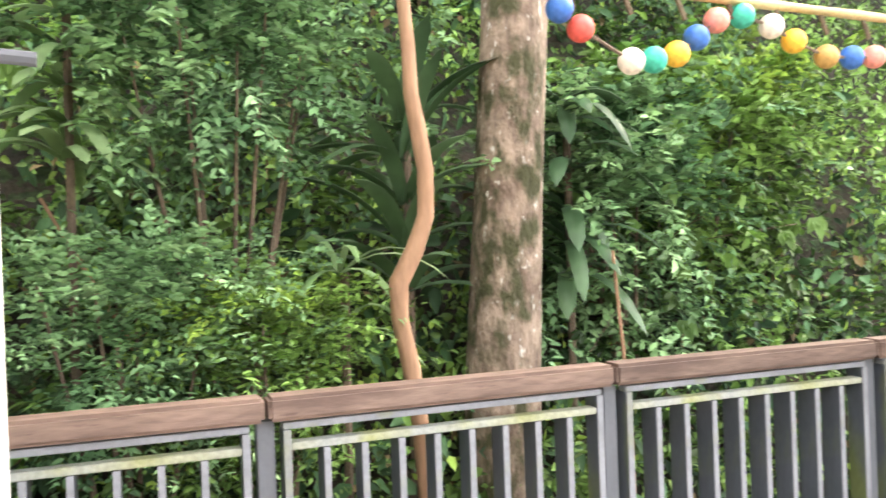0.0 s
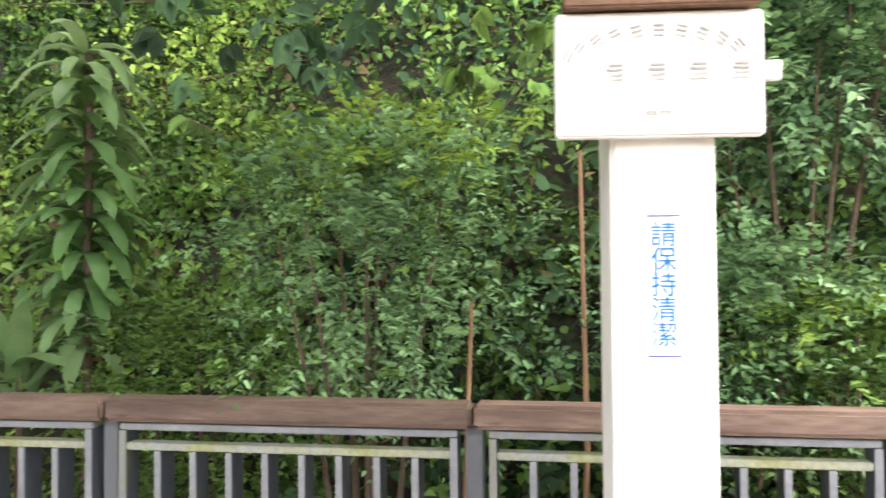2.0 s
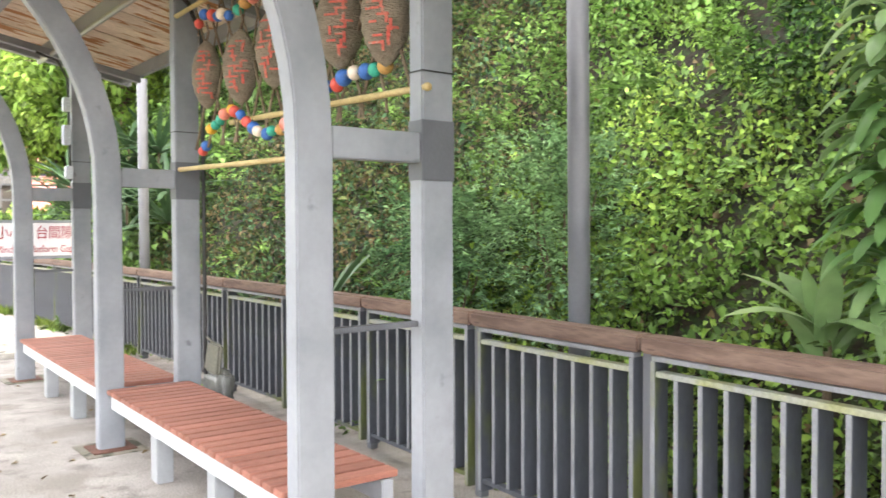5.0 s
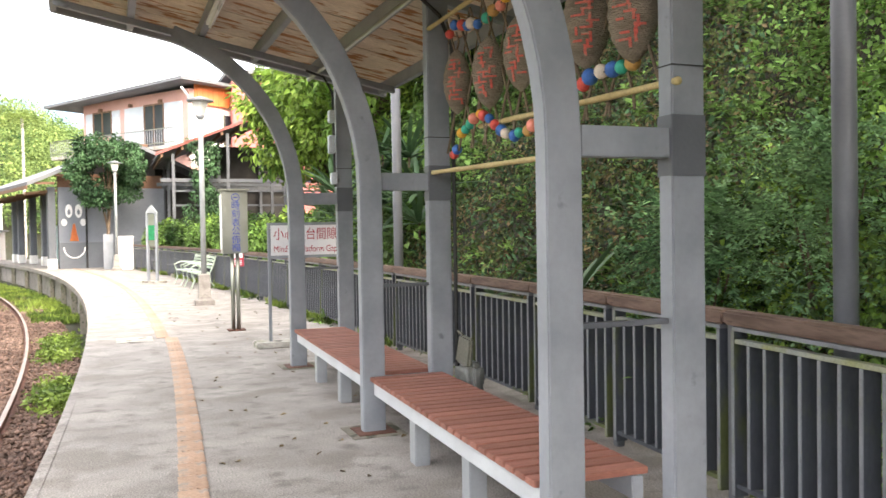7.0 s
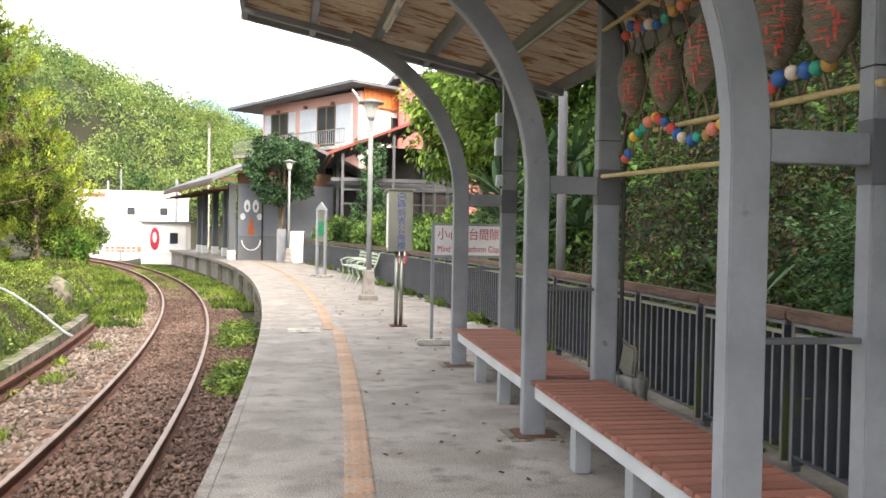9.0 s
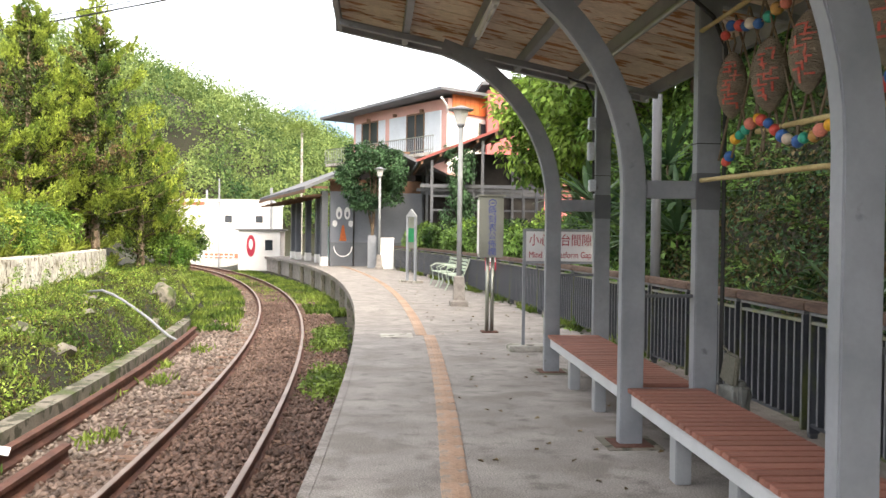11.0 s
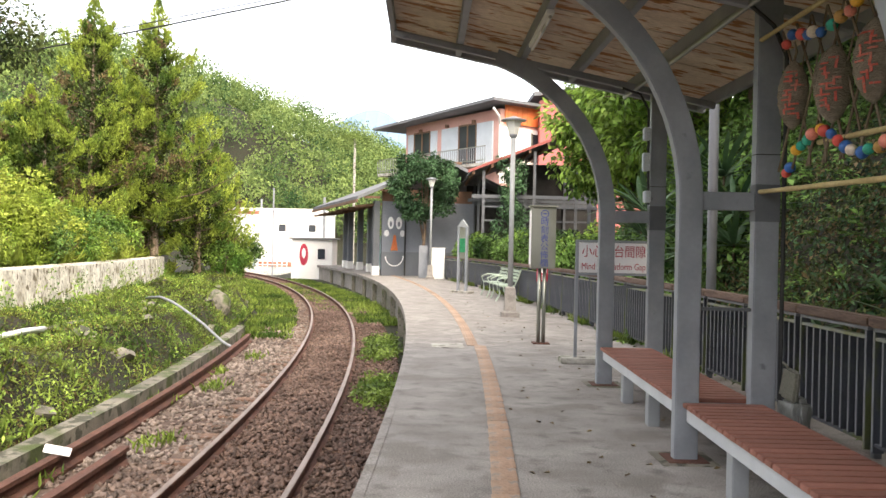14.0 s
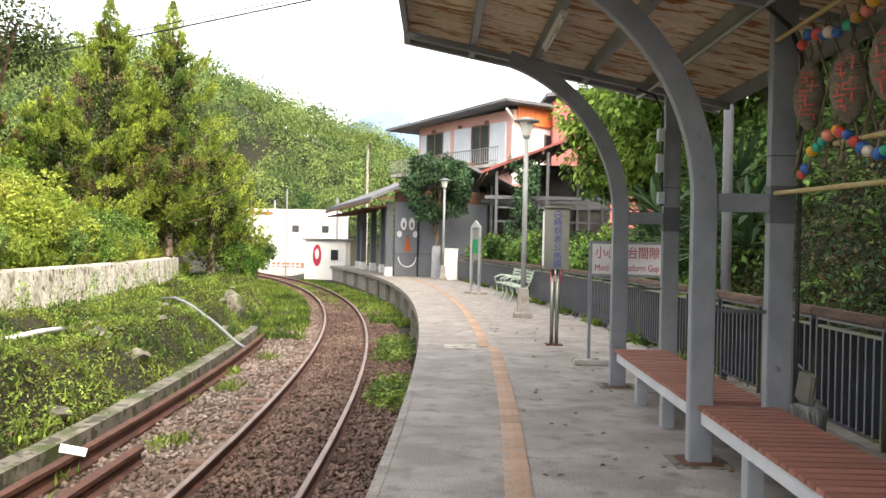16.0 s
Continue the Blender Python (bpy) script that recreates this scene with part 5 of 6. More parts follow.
def slope_points(x0, x1, e0, e1, n, lift=0.2, power=1.0):
    """Points on the slope behind the fence, lifted in clumps."""
    x, e = rng.uniform(x0, x1, n), e0 + (e1 - e0) * rng.random(n) ** power
    y = fence_y(x) + e
    z = gz(x, y)
    bump = np.sin(x * 2.3 + 1.3 * np.sin(z * 1.7)) * np.sin(z * 2.9 + x) * 0.5 + 0.5
    out = rng.random(n) * lift * (0.3 + bump)
    hole = np.sin(x * 3.7 + 2 * np.sin(z * 2.3)) * np.sin(z * 4.3 + 1.7 * np.sin(x * 2.9)) + rng.normal(0, 0.35, n)
    # leaves thinned in two spots so the dark earth stands for shade
    shade_gap = 0.6 * np.exp(-((x + 0.75) / 0.9) ** 2 - ((z - 2.6) / 0.55) ** 2) + 0.8 * np.exp(-((x - 2.7) / 0.5) ** 2 - ((z - 1.6) / 0.6) ** 2)
    keep = (hole > -0.5) & (rng.random(n) > 0.85 * shade_gap)
    return np.stack((x, y - out * 0.8, z + out * 0.6), 1)[keep]


def hill_leaves(name, pts, size, material, label, parent=None, wide=0.55, out=(0, -0.75, 0.55), oval=False):
    n = len(pts)
    N = unit(np.array(out) + rng.normal(0, 0.5, (n, 3)))
    D = unit(rng.normal(0, 1, (n, 3)) + np.array((0, -0.4, -0.5)))
    L = size * rng.uniform(0.6, 1.5, n)
    ob = (oval_leaves if oval else leaves)(name, pts, D, N, L, L * wide, material, parent)
    if label:
        tagged(ob, label, "plants", kind="stuff")
    return ob


def frond_arrays(O, D, length, pairs, leaf_l, leaf_w, sag=0.35):
    """Leaflets in pairs along arching stalks."""
    n = len(O)
    D = unit(D)
    side = unit(np.cross(D, UP + rng.normal(0, 0.15, (n, 3))))
    nor = np.cross(side, D)
    length = np.broadcast_to(length, n)
    P, DD, NN, LL, WW = [], [], [], [], []
    for k in range(pairs):
        f = (k + 1) / pairs
        p = O + D * (length * f)[:, None] - UP * (sag * length * f * f)[:, None]
        taper = 1 - 0.5 * abs(f - 0.45)
        for s in (-1, 1):
            P.append(p + rng.normal(0, 0.012, (n, 3))), DD.append(unit(side * s + D * 0.55 - UP * 0.15 + rng.normal(0, 0.3, (n, 3)))), NN.append(nor + rng.normal(0, 0.35, (n, 3)))
            LL.append(np.full(n, leaf_l * taper) * rng.uniform(0.8, 1.2, n)), WW.append(np.full(n, leaf_w * taper))
    return np.concatenate(P), np.concatenate(DD), np.concatenate(NN), np.concatenate(LL), np.concatenate(WW)


def fronds(name, O, D, length, pairs, leaf_l, leaf_w, material, parent=None, sag=0.35):
    return oval_leaves(name, *frond_arrays(O, D, length, pairs, leaf_l, leaf_w, sag), material, parent)


# slope behind the fence: ground cover in several leaf kinds
hill_leaves("ground_cover", slope_points(-7, 8.0, 0.15, 6.0, 105000, 0.45, 1.2), 0.056, L_HILL, "dense green creepers covering the slope behind the fence", oval=True, wide=0.62)
# behind the benches the shade is put into darker leaf colours
hill_leaves("ground_cover", slope_points(-17, -6.2, 0.15, 7.0, 42000, 0.45, 1.2), 0.065, L_BROWN_SHADE, "creepers on the slope behind the benches, coloured dark for shade")
# brighter leaf colour gives this stretch its sunlit look
hill_leaves("ground_cover", slope_points(-6, -1.9, 0.5, 6.0, 56000, 0.4), 0.042, L_BRIGHT, "yellow-green creepers on the slope, coloured bright for a sunlit look", oval=True, wide=0.65)
hill_leaves("ground_cover", slope_points(-6, 5.5, 0.4, 5.0, 16000, 0.4), 0.055, L_BRIGHT, "bright young leaves among the creepers", oval=True, wide=0.6)
hill_leaves("ground_cover", slope_points(-1.6, 5.5, 0.2, 6.0, 14000, 0.45), 0.1, L_DARK, "dark green undergrowth on the slope", oval=True, wide=0.5)
hill_leaves("ground_cover", slope_points(-17, -6.5, 0.15, 7.0, 30000, 0.35, 1.2), 0.07, L_DARK, "creepers on the slope, coloured dark for shade")
hill_leaves("dry_leaves", slope_points(-14, -6, 0.2, 5.0, 14000, 0.3), 0.06, L_BROWN, "brown withered creepers on the slope")
hill_leaves("dry_leaves", slope_points(-13, 5, 0.2, 5.0, 7000, 0.3), 0.08, L_BROWN, "dry brown leaves caught in the creepers")
O = slope_points(-7, 5.5, 0.3, 6.0, 2700, 0.4)
n = len(O)
ob = fronds("ferns", O, np.array((0, -0.7, 0.5)) + rng.normal(0, 0.55, (n, 3)), rng.uniform(0.2, 0.5, n), 9, 0.075, 0.03, L_HILL)
tagged(ob, "green ferns and feathery fronds on the slope", "ferns", kind="stuff")
O = slope_points(-15, -5, 0.3, 6.0, 1200, 0.3)
n = len(O)
ob = fronds("ferns", O, np.array((0, -0.7, 0.5)) + rng.normal(0, 0.55, (n, 3)), rng.uniform(0.3, 0.7, n), 9, 0.1, 0.04, L_HILL)
tagged(ob, "green ferns further along the slope", "ferns", kind="stuff")
hill_leaves("ground_cover", slope_points(-24, -13, 0.3, 9.0, 42000, 0.6), 0.15, L_HILL, "green thicket on the slope beyond the shelter")


def shrub(name, x, y, z0, z1, spread, depth, count, material, label, leaf=0.045, pairs=9, length=0.3, lean=(0, -0.3, 0.25), light=None):
    """A bush: forking stems and feathery twigs massed towards the top."""
    t = thing(name, label, "shrub", "shrubs on the slope")
    g = float(gz(x, y))
    b = bmesh.new()
    for k in range(7):
        a = rng.uniform(-1, 1, 2)
        top = Vector((x + a[0] * spread * 0.8, y + a[1] * depth * 0.6, z0 + (z1 - z0) * rng.uniform(0.5, 0.9)))
        tube([(x + a[0] * 0.06, y, g - 0.1), (x + a[0] * spread * 0.4, y + a[1] * depth * 0.3, (g + top.z) / 2), top], 0.012, 5, b, [0.018, 0.012, 0.005])
    part("branchwork", b, TWIG, t)["kind"] = "stuff"
    c = np.stack((x + rng.normal(0, 0.5, count) * spread, y + rng.normal(0, 0.5, count) * depth, z0 + (z1 - z0) * rng.beta(1.6, 1.2, count)), 1)
    d = unit(c - np.array((x, y, (z0 + z1) / 2))) * 0.6 + np.array(lean) + rng.normal(0, 0.4, (count, 3))
    fronds("foliage", c, d, rng.uniform(0.6, 1.2, count) * length, pairs, leaf, leaf * 0.5, material, t)
    if light is not None:
        k = count // 4
        top = c[:k].copy()
        top[:, 2] = z0 + (z1 - z0) * rng.uniform(0.8, 1.08, k)
        fronds("young_growth", top, d[:k] + UP * 0.3, rng.uniform(0.5, 1.0, k) * length, pairs, leaf, leaf * 0.45, light, t)["kind"] = "stuff"
    return t


shrub("feathery_shrub", -0.85, 3.25, 0.95, 1.95, 0.5, 0.3, 420, L_SHRUB, "dense dark green shrub with feathery leaflets", light=L_BRIGHT)
shrub("feathery_shrub", 0.5, 3.2, 0.8, 1.5, 0.42, 0.25, 330, L_SHRUB, "blue-green feathery shrub behind the fence")
shrub("feathery_shrub", 1.0, 3.15, 0.6, 1.3, 0.3, 0.2, 190, L_HILL, "light green fern-like shrub behind the fence", light=L_BRIGHT)
shrub("feathery_shrub", -1.55, 3.35, 0.4, 1.3, 0.4, 0.3, 260, L_HILL, "mid-green low shrub behind the fence")
shrub("leafy_shrub", -4.6, 4.1, 0.7, 2.1, 0.45, 0.35, 300, L_SHRUB, "dark small-leaved bush behind the round pole", leaf=0.05)
shrub("leafy_shrub", -5.6, 3.9, 0.8, 1.7, 0.6, 0.35, 300, L_SHRUB, "dark green low bush on the slope", leaf=0.06)
shrub("leafy_shrub", 3.1, 3.6, 0.9, 2.3, 0.6, 0.4, 420, L_SHRUB, "dark glossy bush with mixed small leaves", leaf=0.07)
shrub("leafy_shrub", 3.9, 3.9, 1.4, 2.5, 0.6, 0.4, 330, L_HILL, "bright green leafy bush on the slope", leaf=0.085, light=L_BRIGHT)
shrub("leafy_shrub", 0.9, 3.5, 1.9, 2.7, 0.6, 0.3, 380, L_SHRUB, "light green drooping bush high on the slope", leaf=0.06)


def strap_plant(name, x, y, whorls, label, length=0.5, width=0.06, per=16, pale=False, droop=0.9, material=None, rise=0.0):
    """A cane plant: rosettes of long arching strap leaves along a thin stem."""
    t = thing(name, label, "plant", "strap-leaved plants")
    g = float(gz(x, y))
    part("stem", tube([(x, y, min(g, whorls[0]) - 0.15), (x + 0.02, y, whorls[-1])], 0.02, 6), TWIG, t)
    for z in whorls:
        for k in range(per):
            b = bmesh.new()
            a = 2 * math.pi * (k + rng.random() * 0.6) / per
            L, w = length * rng.uniform(0.75, 1.2), width * rng.uniform(0.8, 1.15)
            el = rng.uniform(-0.05, 1.0) + rise
            p, d = Vector((x, y, z)), Vector((math.cos(a) * math.cos(el), math.sin(a) * math.cos(el), math.sin(el)))
            s = Vector((-math.sin(a), math.cos(a), 0))
            rows = []
            for q in range(7):
                f = q / 6
                ww = w * (0.45 + 1.1 * f) * (1 - f) ** 0.55 if f > 0 else w * 0.35
                up = s.cross(d)
                rows.append([b.verts.new(p - s * ww / 2 + up * ww * 0.15), b.verts.new(p), b.verts.new(p + s * ww / 2 + up * ww * 0.15)])
                p = p + d * L / 6
                d = (d - Vector((0, 0, droop * 0.22))).normalized()
            for r0, r1 in zip(rows, rows[1:]):
                for i in (0, 1):
                    b.faces.new((r0[i], r0[i + 1], r1[i + 1], r1[i]))
            part("leaf", b, material or L_STRAP, t, smooth=True)
    return t


strap_plant("dracaena", -2.2, 3.62, tuple(1.1 + 0.085 * k for k in range(17)), "tall dracaena with drooping broad green leaves", 0.38, 0.115, 7, droop=1.9, rise=0.15)
strap_plant("dracaena", -2.42, 3.45, (0.85, 0.95, 1.05), "bright green dracaena rosette behind the fence", 0.46, 0.15, 6, droop=0.9, rise=0.6)
strap_plant("dracaena", 1.72, 3.45, (1.3, 1.5, 1.7, 1.9, 2.05), "strap-leaved plant beside the mossy trunk", 0.6, 0.14, 7, droop=1.0, rise=0.3, material=L_YUCCA)
strap_plant("dracaena", 1.35, 3.3, (1.15, 1.4), "plant with long grey-green arching leaves", 0.5, 0.06, 9, droop=1.3)
strap_plant("dracaena", 2.6, 3.45, (1.35, 1.5, 1.65, 1.85, 2.05, 2.2), "dark strap-leaved plant beside the trunk", 0.5, 0.13, 8, droop=1.6, material=L_YUCCA)
strap_plant("dracaena", 0.3, 3.55, (1.9, 2.05, 2.2, 2.35, 2.5), "dracaena with drooping pale-edged leaves", 0.42, 0.1, 9, droop=1.2)
for x, e, z in ((-14.5, 1.2, 1.5), (-16.2, 1.0, 1.7), (-18.0, 1.4, 1.9), (-15.2, 2.0, 2.4), (-17.2, 2.2, 2.7), (-13.2, 1.4, 1.6)):
    strap_plant("yucca", x, float(fence_y(x)) + e, (z, z + 0.45), "large dark yucca with long sword leaves", 1.05, 0.15, 20, droop=0.45, material=L_YUCCA)
strap_plant("agave", -8.9, 3.75, (0.75,), "broad-leaved agave behind the fence", 0.75, 0.13, 7, droop=0.35, material=L_YUCCA)
strap_plant("agave", -6.9, 3.6, (0.9,), "broad-leaved plant behind the fence", 0.6, 0.13, 7, droop=0.35, material=L_YUCCA)


def big_leaves(x, y, z, n, spread, size, label, material=None):
    t = thing("broadleaf_branch", label, "plant", "broad-leaved branches")
    P = np.array((x, y, z)) + rng.normal(0, 1, (n, 3)) * np.array((spread, 0.15, spread * 0.55))
    N = unit(np.array((0, -0.7, 0.6)) + rng.normal(0, 0.35, (n, 3)))
    D = unit(np.array((0, -0.4, -0.7)) + rng.normal(0, 0.5, (n, 3)))
    big = size * rng.uniform(0.7, 1.3, n)
    for lobe in (-0.75, 0, 0.75):
        side = np.cross(N, D)
        oval_leaves("leaves", P, D + side * lobe, N, big * (1 if lobe == 0 else 0.75), big * 0.5, material or L_HILL, t, 0.3)
    b = bmesh.new()
    for k in range(0, n, 4):
        tube([(x, y + 0.25, z - 0.05), tuple(P[k])], 0.003, 4, b)
    part("branchwork", b, TWIG, t)["kind"] = "stuff"


# the two L_DARK branches carry the overhang's shade in their leaf colour
big_leaves(-1.15, 3.5, 2.5, 20, 0.26, 0.15, "branch of large lobed green leaves, coloured dark for shade", L_DARK)
big_leaves(-0.2, 3.45, 2.35, 26, 0.26, 0.11, "branch of light green heart-shaped leaves", L_HILL)
big_leaves(-1.4, 3.6, 2.05, 18, 0.16, 0.13, "young plant with bright broad leaves", L_HILL)
big_leaves(-2.0, 3.7, 2.85, 26, 0.4, 0.15, "overhanging broad green leaves, coloured dark for shade", L_DARK)
big_leaves(3.3, 3.4, 1.5, 40, 0.5, 0.12, "broad green leaves beside the fence", L_HILL)

# trunks behind the fence
t = thing("mossy_tree", "thick pale tree trunk with dark moss behind the fence", "tree")
b = bmesh.new()
pts = [(2.02 + 0.045 * k - 0.01 * math.sin(k), 3.25, -0.4 + 0.7 * k) for k in range(11)]
tube(pts, 0.2, 26, b, [0.205, 0.18, 0.17, 0.163, 0.158, 0.156, 0.154, 0.152, 0.15, 0.148, 0.146])
for v in b.verts:
    v.co += Vector((noise.noise(v.co * 5), noise.noise(v.co * 5 + Vector((9, 0, 0))), 0)) * 0.012
part("trunk", b, BARK, t, smooth=True)
c, dd = blob_points(np.array([(2.4 + rng.normal(0, 1.3), 3.9 + rng.normal(0, 0.9), 6.6 + rng.normal(0, 0.6)) for _ in range(40)]), np.full(40, 0.5), 90)
leaves("crown", c, dd, rand_dirs(len(c)), 0.14, 0.07, L_HILL, t)
b = bmesh.new()
vp = [(1.56, 2.9, -0.3), (1.55, 2.9, 0.5), (1.53, 2.9, 0.8), (1.5, 2.9, 1.03), (1.46, 2.9, 1.22), (1.46, 2.9, 1.36), (1.53, 2.9, 1.48), (1.585, 2.9, 1.62), (1.59, 2.9, 1.8), (1.565, 2.9, 1.96), (1.54, 2.9, 2.1), (1.535, 2.9, 2.3), (1.52, 2.92, 2.6), (1.5, 2.95, 3.2), (1.6, 3.1, 4.5)]
tube(vp, 0.03, 10, b, [0.038, 0.034, 0.034, 0.036, 0.034, 0.04, 0.038, 0.034, 0.033, 0.034, 0.03, 0.028, 0.026, 0.024, 0.02])
tagged(part("bare_vine", b, VINE_WOOD, smooth=True), "twisting bare orange-brown woody vine", "vine")
for x0, y0, z0, x1, z1 in ((-0.55, 3.0, -0.2, -0.42, 1.35), (-0.05, 3.05, -0.3, -0.02, 1.9), (2.7, 3.1, -0.2, 2.62, 1.45), (0.9, 3.6, 0.3, 0.2, 1.75)):
    st_ = part("sapling", tube([(x0, y0, z0), ((x0 + x1) / 2 + 0.03, y0, (z0 + z1) / 2), (x1, y0, z1)], 0.012, 7, None, [0.014, 0.011, 0.007]), VINE_WOOD)
    tagged(st_, "thin bare brown stem rising from the undergrowth", "sapling", "bare saplings")


def tree(name, x, y, z, height, crown_r, crown_z, clumps, per, leaf, material, label, flat=0.8, sparse=1.0, trunk=0.14):
    """A broadleaved tree: tapered trunk, limbs, and a crown of many leaf clumps."""
    t = thing(name, label, "tree", "broadleaved trees")
    b = bmesh.new()
    tube([(x, y, z - 0.3), (x + 0.1, y, z + height * 0.3), (x, y + 0.1, z + height * 0.62)], trunk, 8, b, [trunk, trunk * 0.75, trunk * 0.45])
    cc = []
    for k in range(clumps):
        d = rand_dirs(1)[0]
        r = crown_r * rng.uniform(0.45, 1.0) ** 0.6
        cc.append((x + d[0] * r, y + d[1] * r, crown_z + d[2] * r * flat))
        if k % 5 == 0:
            tube([(x, y, z + height * rng.uniform(0.3, 0.6)), tuple((np.array((x, y, crown_z)) + np.array(cc[-1])) / 2), cc[-1]], 0.03, 5, b, [min(0.05, trunk * 0.3), min(0.035, trunk * 0.2), min(0.012, trunk * 0.1)])
    part("trunk", b, TWIG, t)
    P, d = blob_points(cc, np.full(clumps, crown_r * 0.27 * sparse), per)
    n = len(P)
    leaves("crown", P, d + rng.normal(0, 0.5, (n, 3)) - UP * 0.3, d * 0.5 + UP * 0.7 + rng.normal(0, 0.3, (n, 3)), leaf * rng.uniform(0.7, 1.3, n), leaf * 0.55, material, t)
    return t


def behind_wall(x, y, room):
    """The same spot, moved back from the old wall if it would grow through it."""
    r = math.hypot(x - TC[0], y - TC[1])
    want = min(r, TR - 6.75 - room)
    return TC[0] + (x - TC[0]) * want / r, TC[1] + (y - TC[1]) * want / r


def conifer(x, y, z, height, radius, label, skirt=0.1):
    """A juniper-like tree: a tapered trunk, limbs, and flame-shaped sprays crowded on a lobed, pointed outline round a
    heart coloured dark for shade.
    """
    t = thing("conifer", label, "tree", "conifers on the terrace")
    part("trunk", tube([(x, y, z - 0.2), (x + 0.05, y, z + height * 0.45), (x, y, z + height * 0.95)], 0.1, 8, None, [0.17, 0.1, 0.015]), BARK, t)
    b = bmesh.new()
    PP, DD, LL, DP, BP = [], [], [], [], []
    limbs = int(height * 4.2)
    lean = rng.uniform(0, 6.28, 4)

    def outline(f, a):
        lobe = 0.98 + 0.16 * math.sin(2 * a + lean[0] + 4 * f) + 0.14 * math.sin(3 * a + lean[1] - 11 * f) + 0.12 * math.sin(17 * f + lean[2] + a)
        return radius * (1 - f) ** 0.8 * lobe * min(1, (f + 0.02) / 0.12) ** 0.5

    for k in range(limbs):
        f = skirt + (0.9 - skirt) * (k + rng.random()) / limbs
        a = k * 2.4 + rng.uniform(-0.4, 0.4)
        R = outline(f, a) * rng.uniform(0.75, 1.12)
        root = np.array((x, y, z + height * (f - 0.03)))
        tip = root + np.array((math.cos(a) * R, math.sin(a) * R, 0.35 * R + 0.15))
        mid = (root + tip) / 2 - UP * 0.08 * R
        tube([tuple(root), tuple(mid), tuple(tip)], 0.02, 4, b, [0.05 * (1 - f) + 0.012, 0.022, 0.008], cap=False)
        brown = rng.random() < 0.2
        for j in range(int(6 + 17 * (1 - f))):
            q = rng.uniform(0.3, 1.0) ** 0.7
            c = root * (1 - q) ** 2 + mid * 2 * q * (1 - q) + tip * q * q + rng.normal(0, 1, 3) * np.array((0.24, 0.24, 0.16)) * (0.35 + 0.65 * (1 - f)) * (0.5 + 0.3 * R)
            out = np.array((math.cos(a), math.sin(a), 0))
            along = unit((out * rng.uniform(0.1, 0.7) + UP + rng.normal(0, 0.22, 3))[None])[0]
            long = rng.uniform(0.3, 0.62) * (0.65 + 0.35 * (1 - f))
            m = 62
            u = rng.random(m)
            wide = long * 0.27 * (np.sin(np.pi * np.minimum(1, 0.18 + u * 0.82)) ** 0.8)
            pts = c + along * (u * long)[:, None] + rng.normal(0, 0.55, (m, 3)) * wide[:, None]
            if brown and q < 0.8:
                BP.append(pts[::2])
                continue
            PP.append(pts)
            DD.append(along[None] * 1.3 + (pts - c - along * (u * long)[:, None]) * 3.0 + rng.normal(0, 0.3, (m, 3)))
            LL.append(rng.uniform(0.05, 0.12, m))
        # inner sprays, to be coloured dark in place of shade
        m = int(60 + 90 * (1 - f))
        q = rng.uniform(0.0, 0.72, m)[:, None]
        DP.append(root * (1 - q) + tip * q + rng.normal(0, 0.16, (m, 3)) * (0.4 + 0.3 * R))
    part("branchwork", b, TWIG, t)["kind"] = "stuff"
    m = 2200
    q = rng.random(m) ** 1.4
    a = rng.uniform(0, 6.28, m)
    r = 0.085 * height * (1 - q) ** 0.9 * rng.uniform(0.3, 1.0, m) ** 0.5 * (0.75 + 0.3 * np.sin(3 * a + 14 * q)) + 0.02
    PP.append(np.stack((x + r * np.cos(a), y + r * np.sin(a), z + height * (0.8 + 0.2 * q)), 1))
    DD.append(np.stack((np.cos(a) * 0.5, np.sin(a) * 0.5, np.full(m, 1.0)), 1) + rng.normal(0, 0.25, (m, 3)))
    LL.append(rng.uniform(0.06, 0.14, m))
    P, D, L = np.concatenate(PP), np.concatenate(DD), np.concatenate(LL)
    leaves("crown", P, D, rand_dirs(len(P)), L, L * 0.5, L_CONIFER, t, droop=0.0)
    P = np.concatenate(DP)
    leaves("inner_sprays", P, rand_dirs(len(P)) + UP * 0.4, rand_dirs(len(P)), 0.16, 0.08, L_CONIFER_SHADE, t, droop=0.0)["kind"] = "stuff"
    if BP:
        P = np.concatenate(BP)
        leaves("dry_sprays", P, rand_dirs(len(P)) + UP, rand_dirs(len(P)), 0.11, 0.045, L_BROWN, t, droop=0.0)["kind"] = "stuff"
    return t


for x, y, h, r in ((-31.0, -10.15, 10.2, 3.1), (-29.2, -11.1, 8.9, 3.0), (-27.4, -13.0, 5.4, 2.4), (-32.5, -11.6, 7.2, 2.8), (-34.0, -9.4, 5.8, 2.5), (-26.0, -11.9, 4.8, 2.1), (-30.0, -11.3, 5.2, 2.3), (-24.5, -13.2, 4.6, 2.0), (-32.6, -11.0, 3.6, 1.9), (-36.2, -9.3, 5.6, 2.0)):
    if x > -29.5:
        x, y = behind_wall(x, y, 0.6 * r)
    conifer(x, y, float(gz(x, y)), h, r, "tall pointed conifer with upright yellow-green sprays" if h > 6 else "bushy conifer with yellow-green sprays", 0.2 if h > 6 else 0.12)

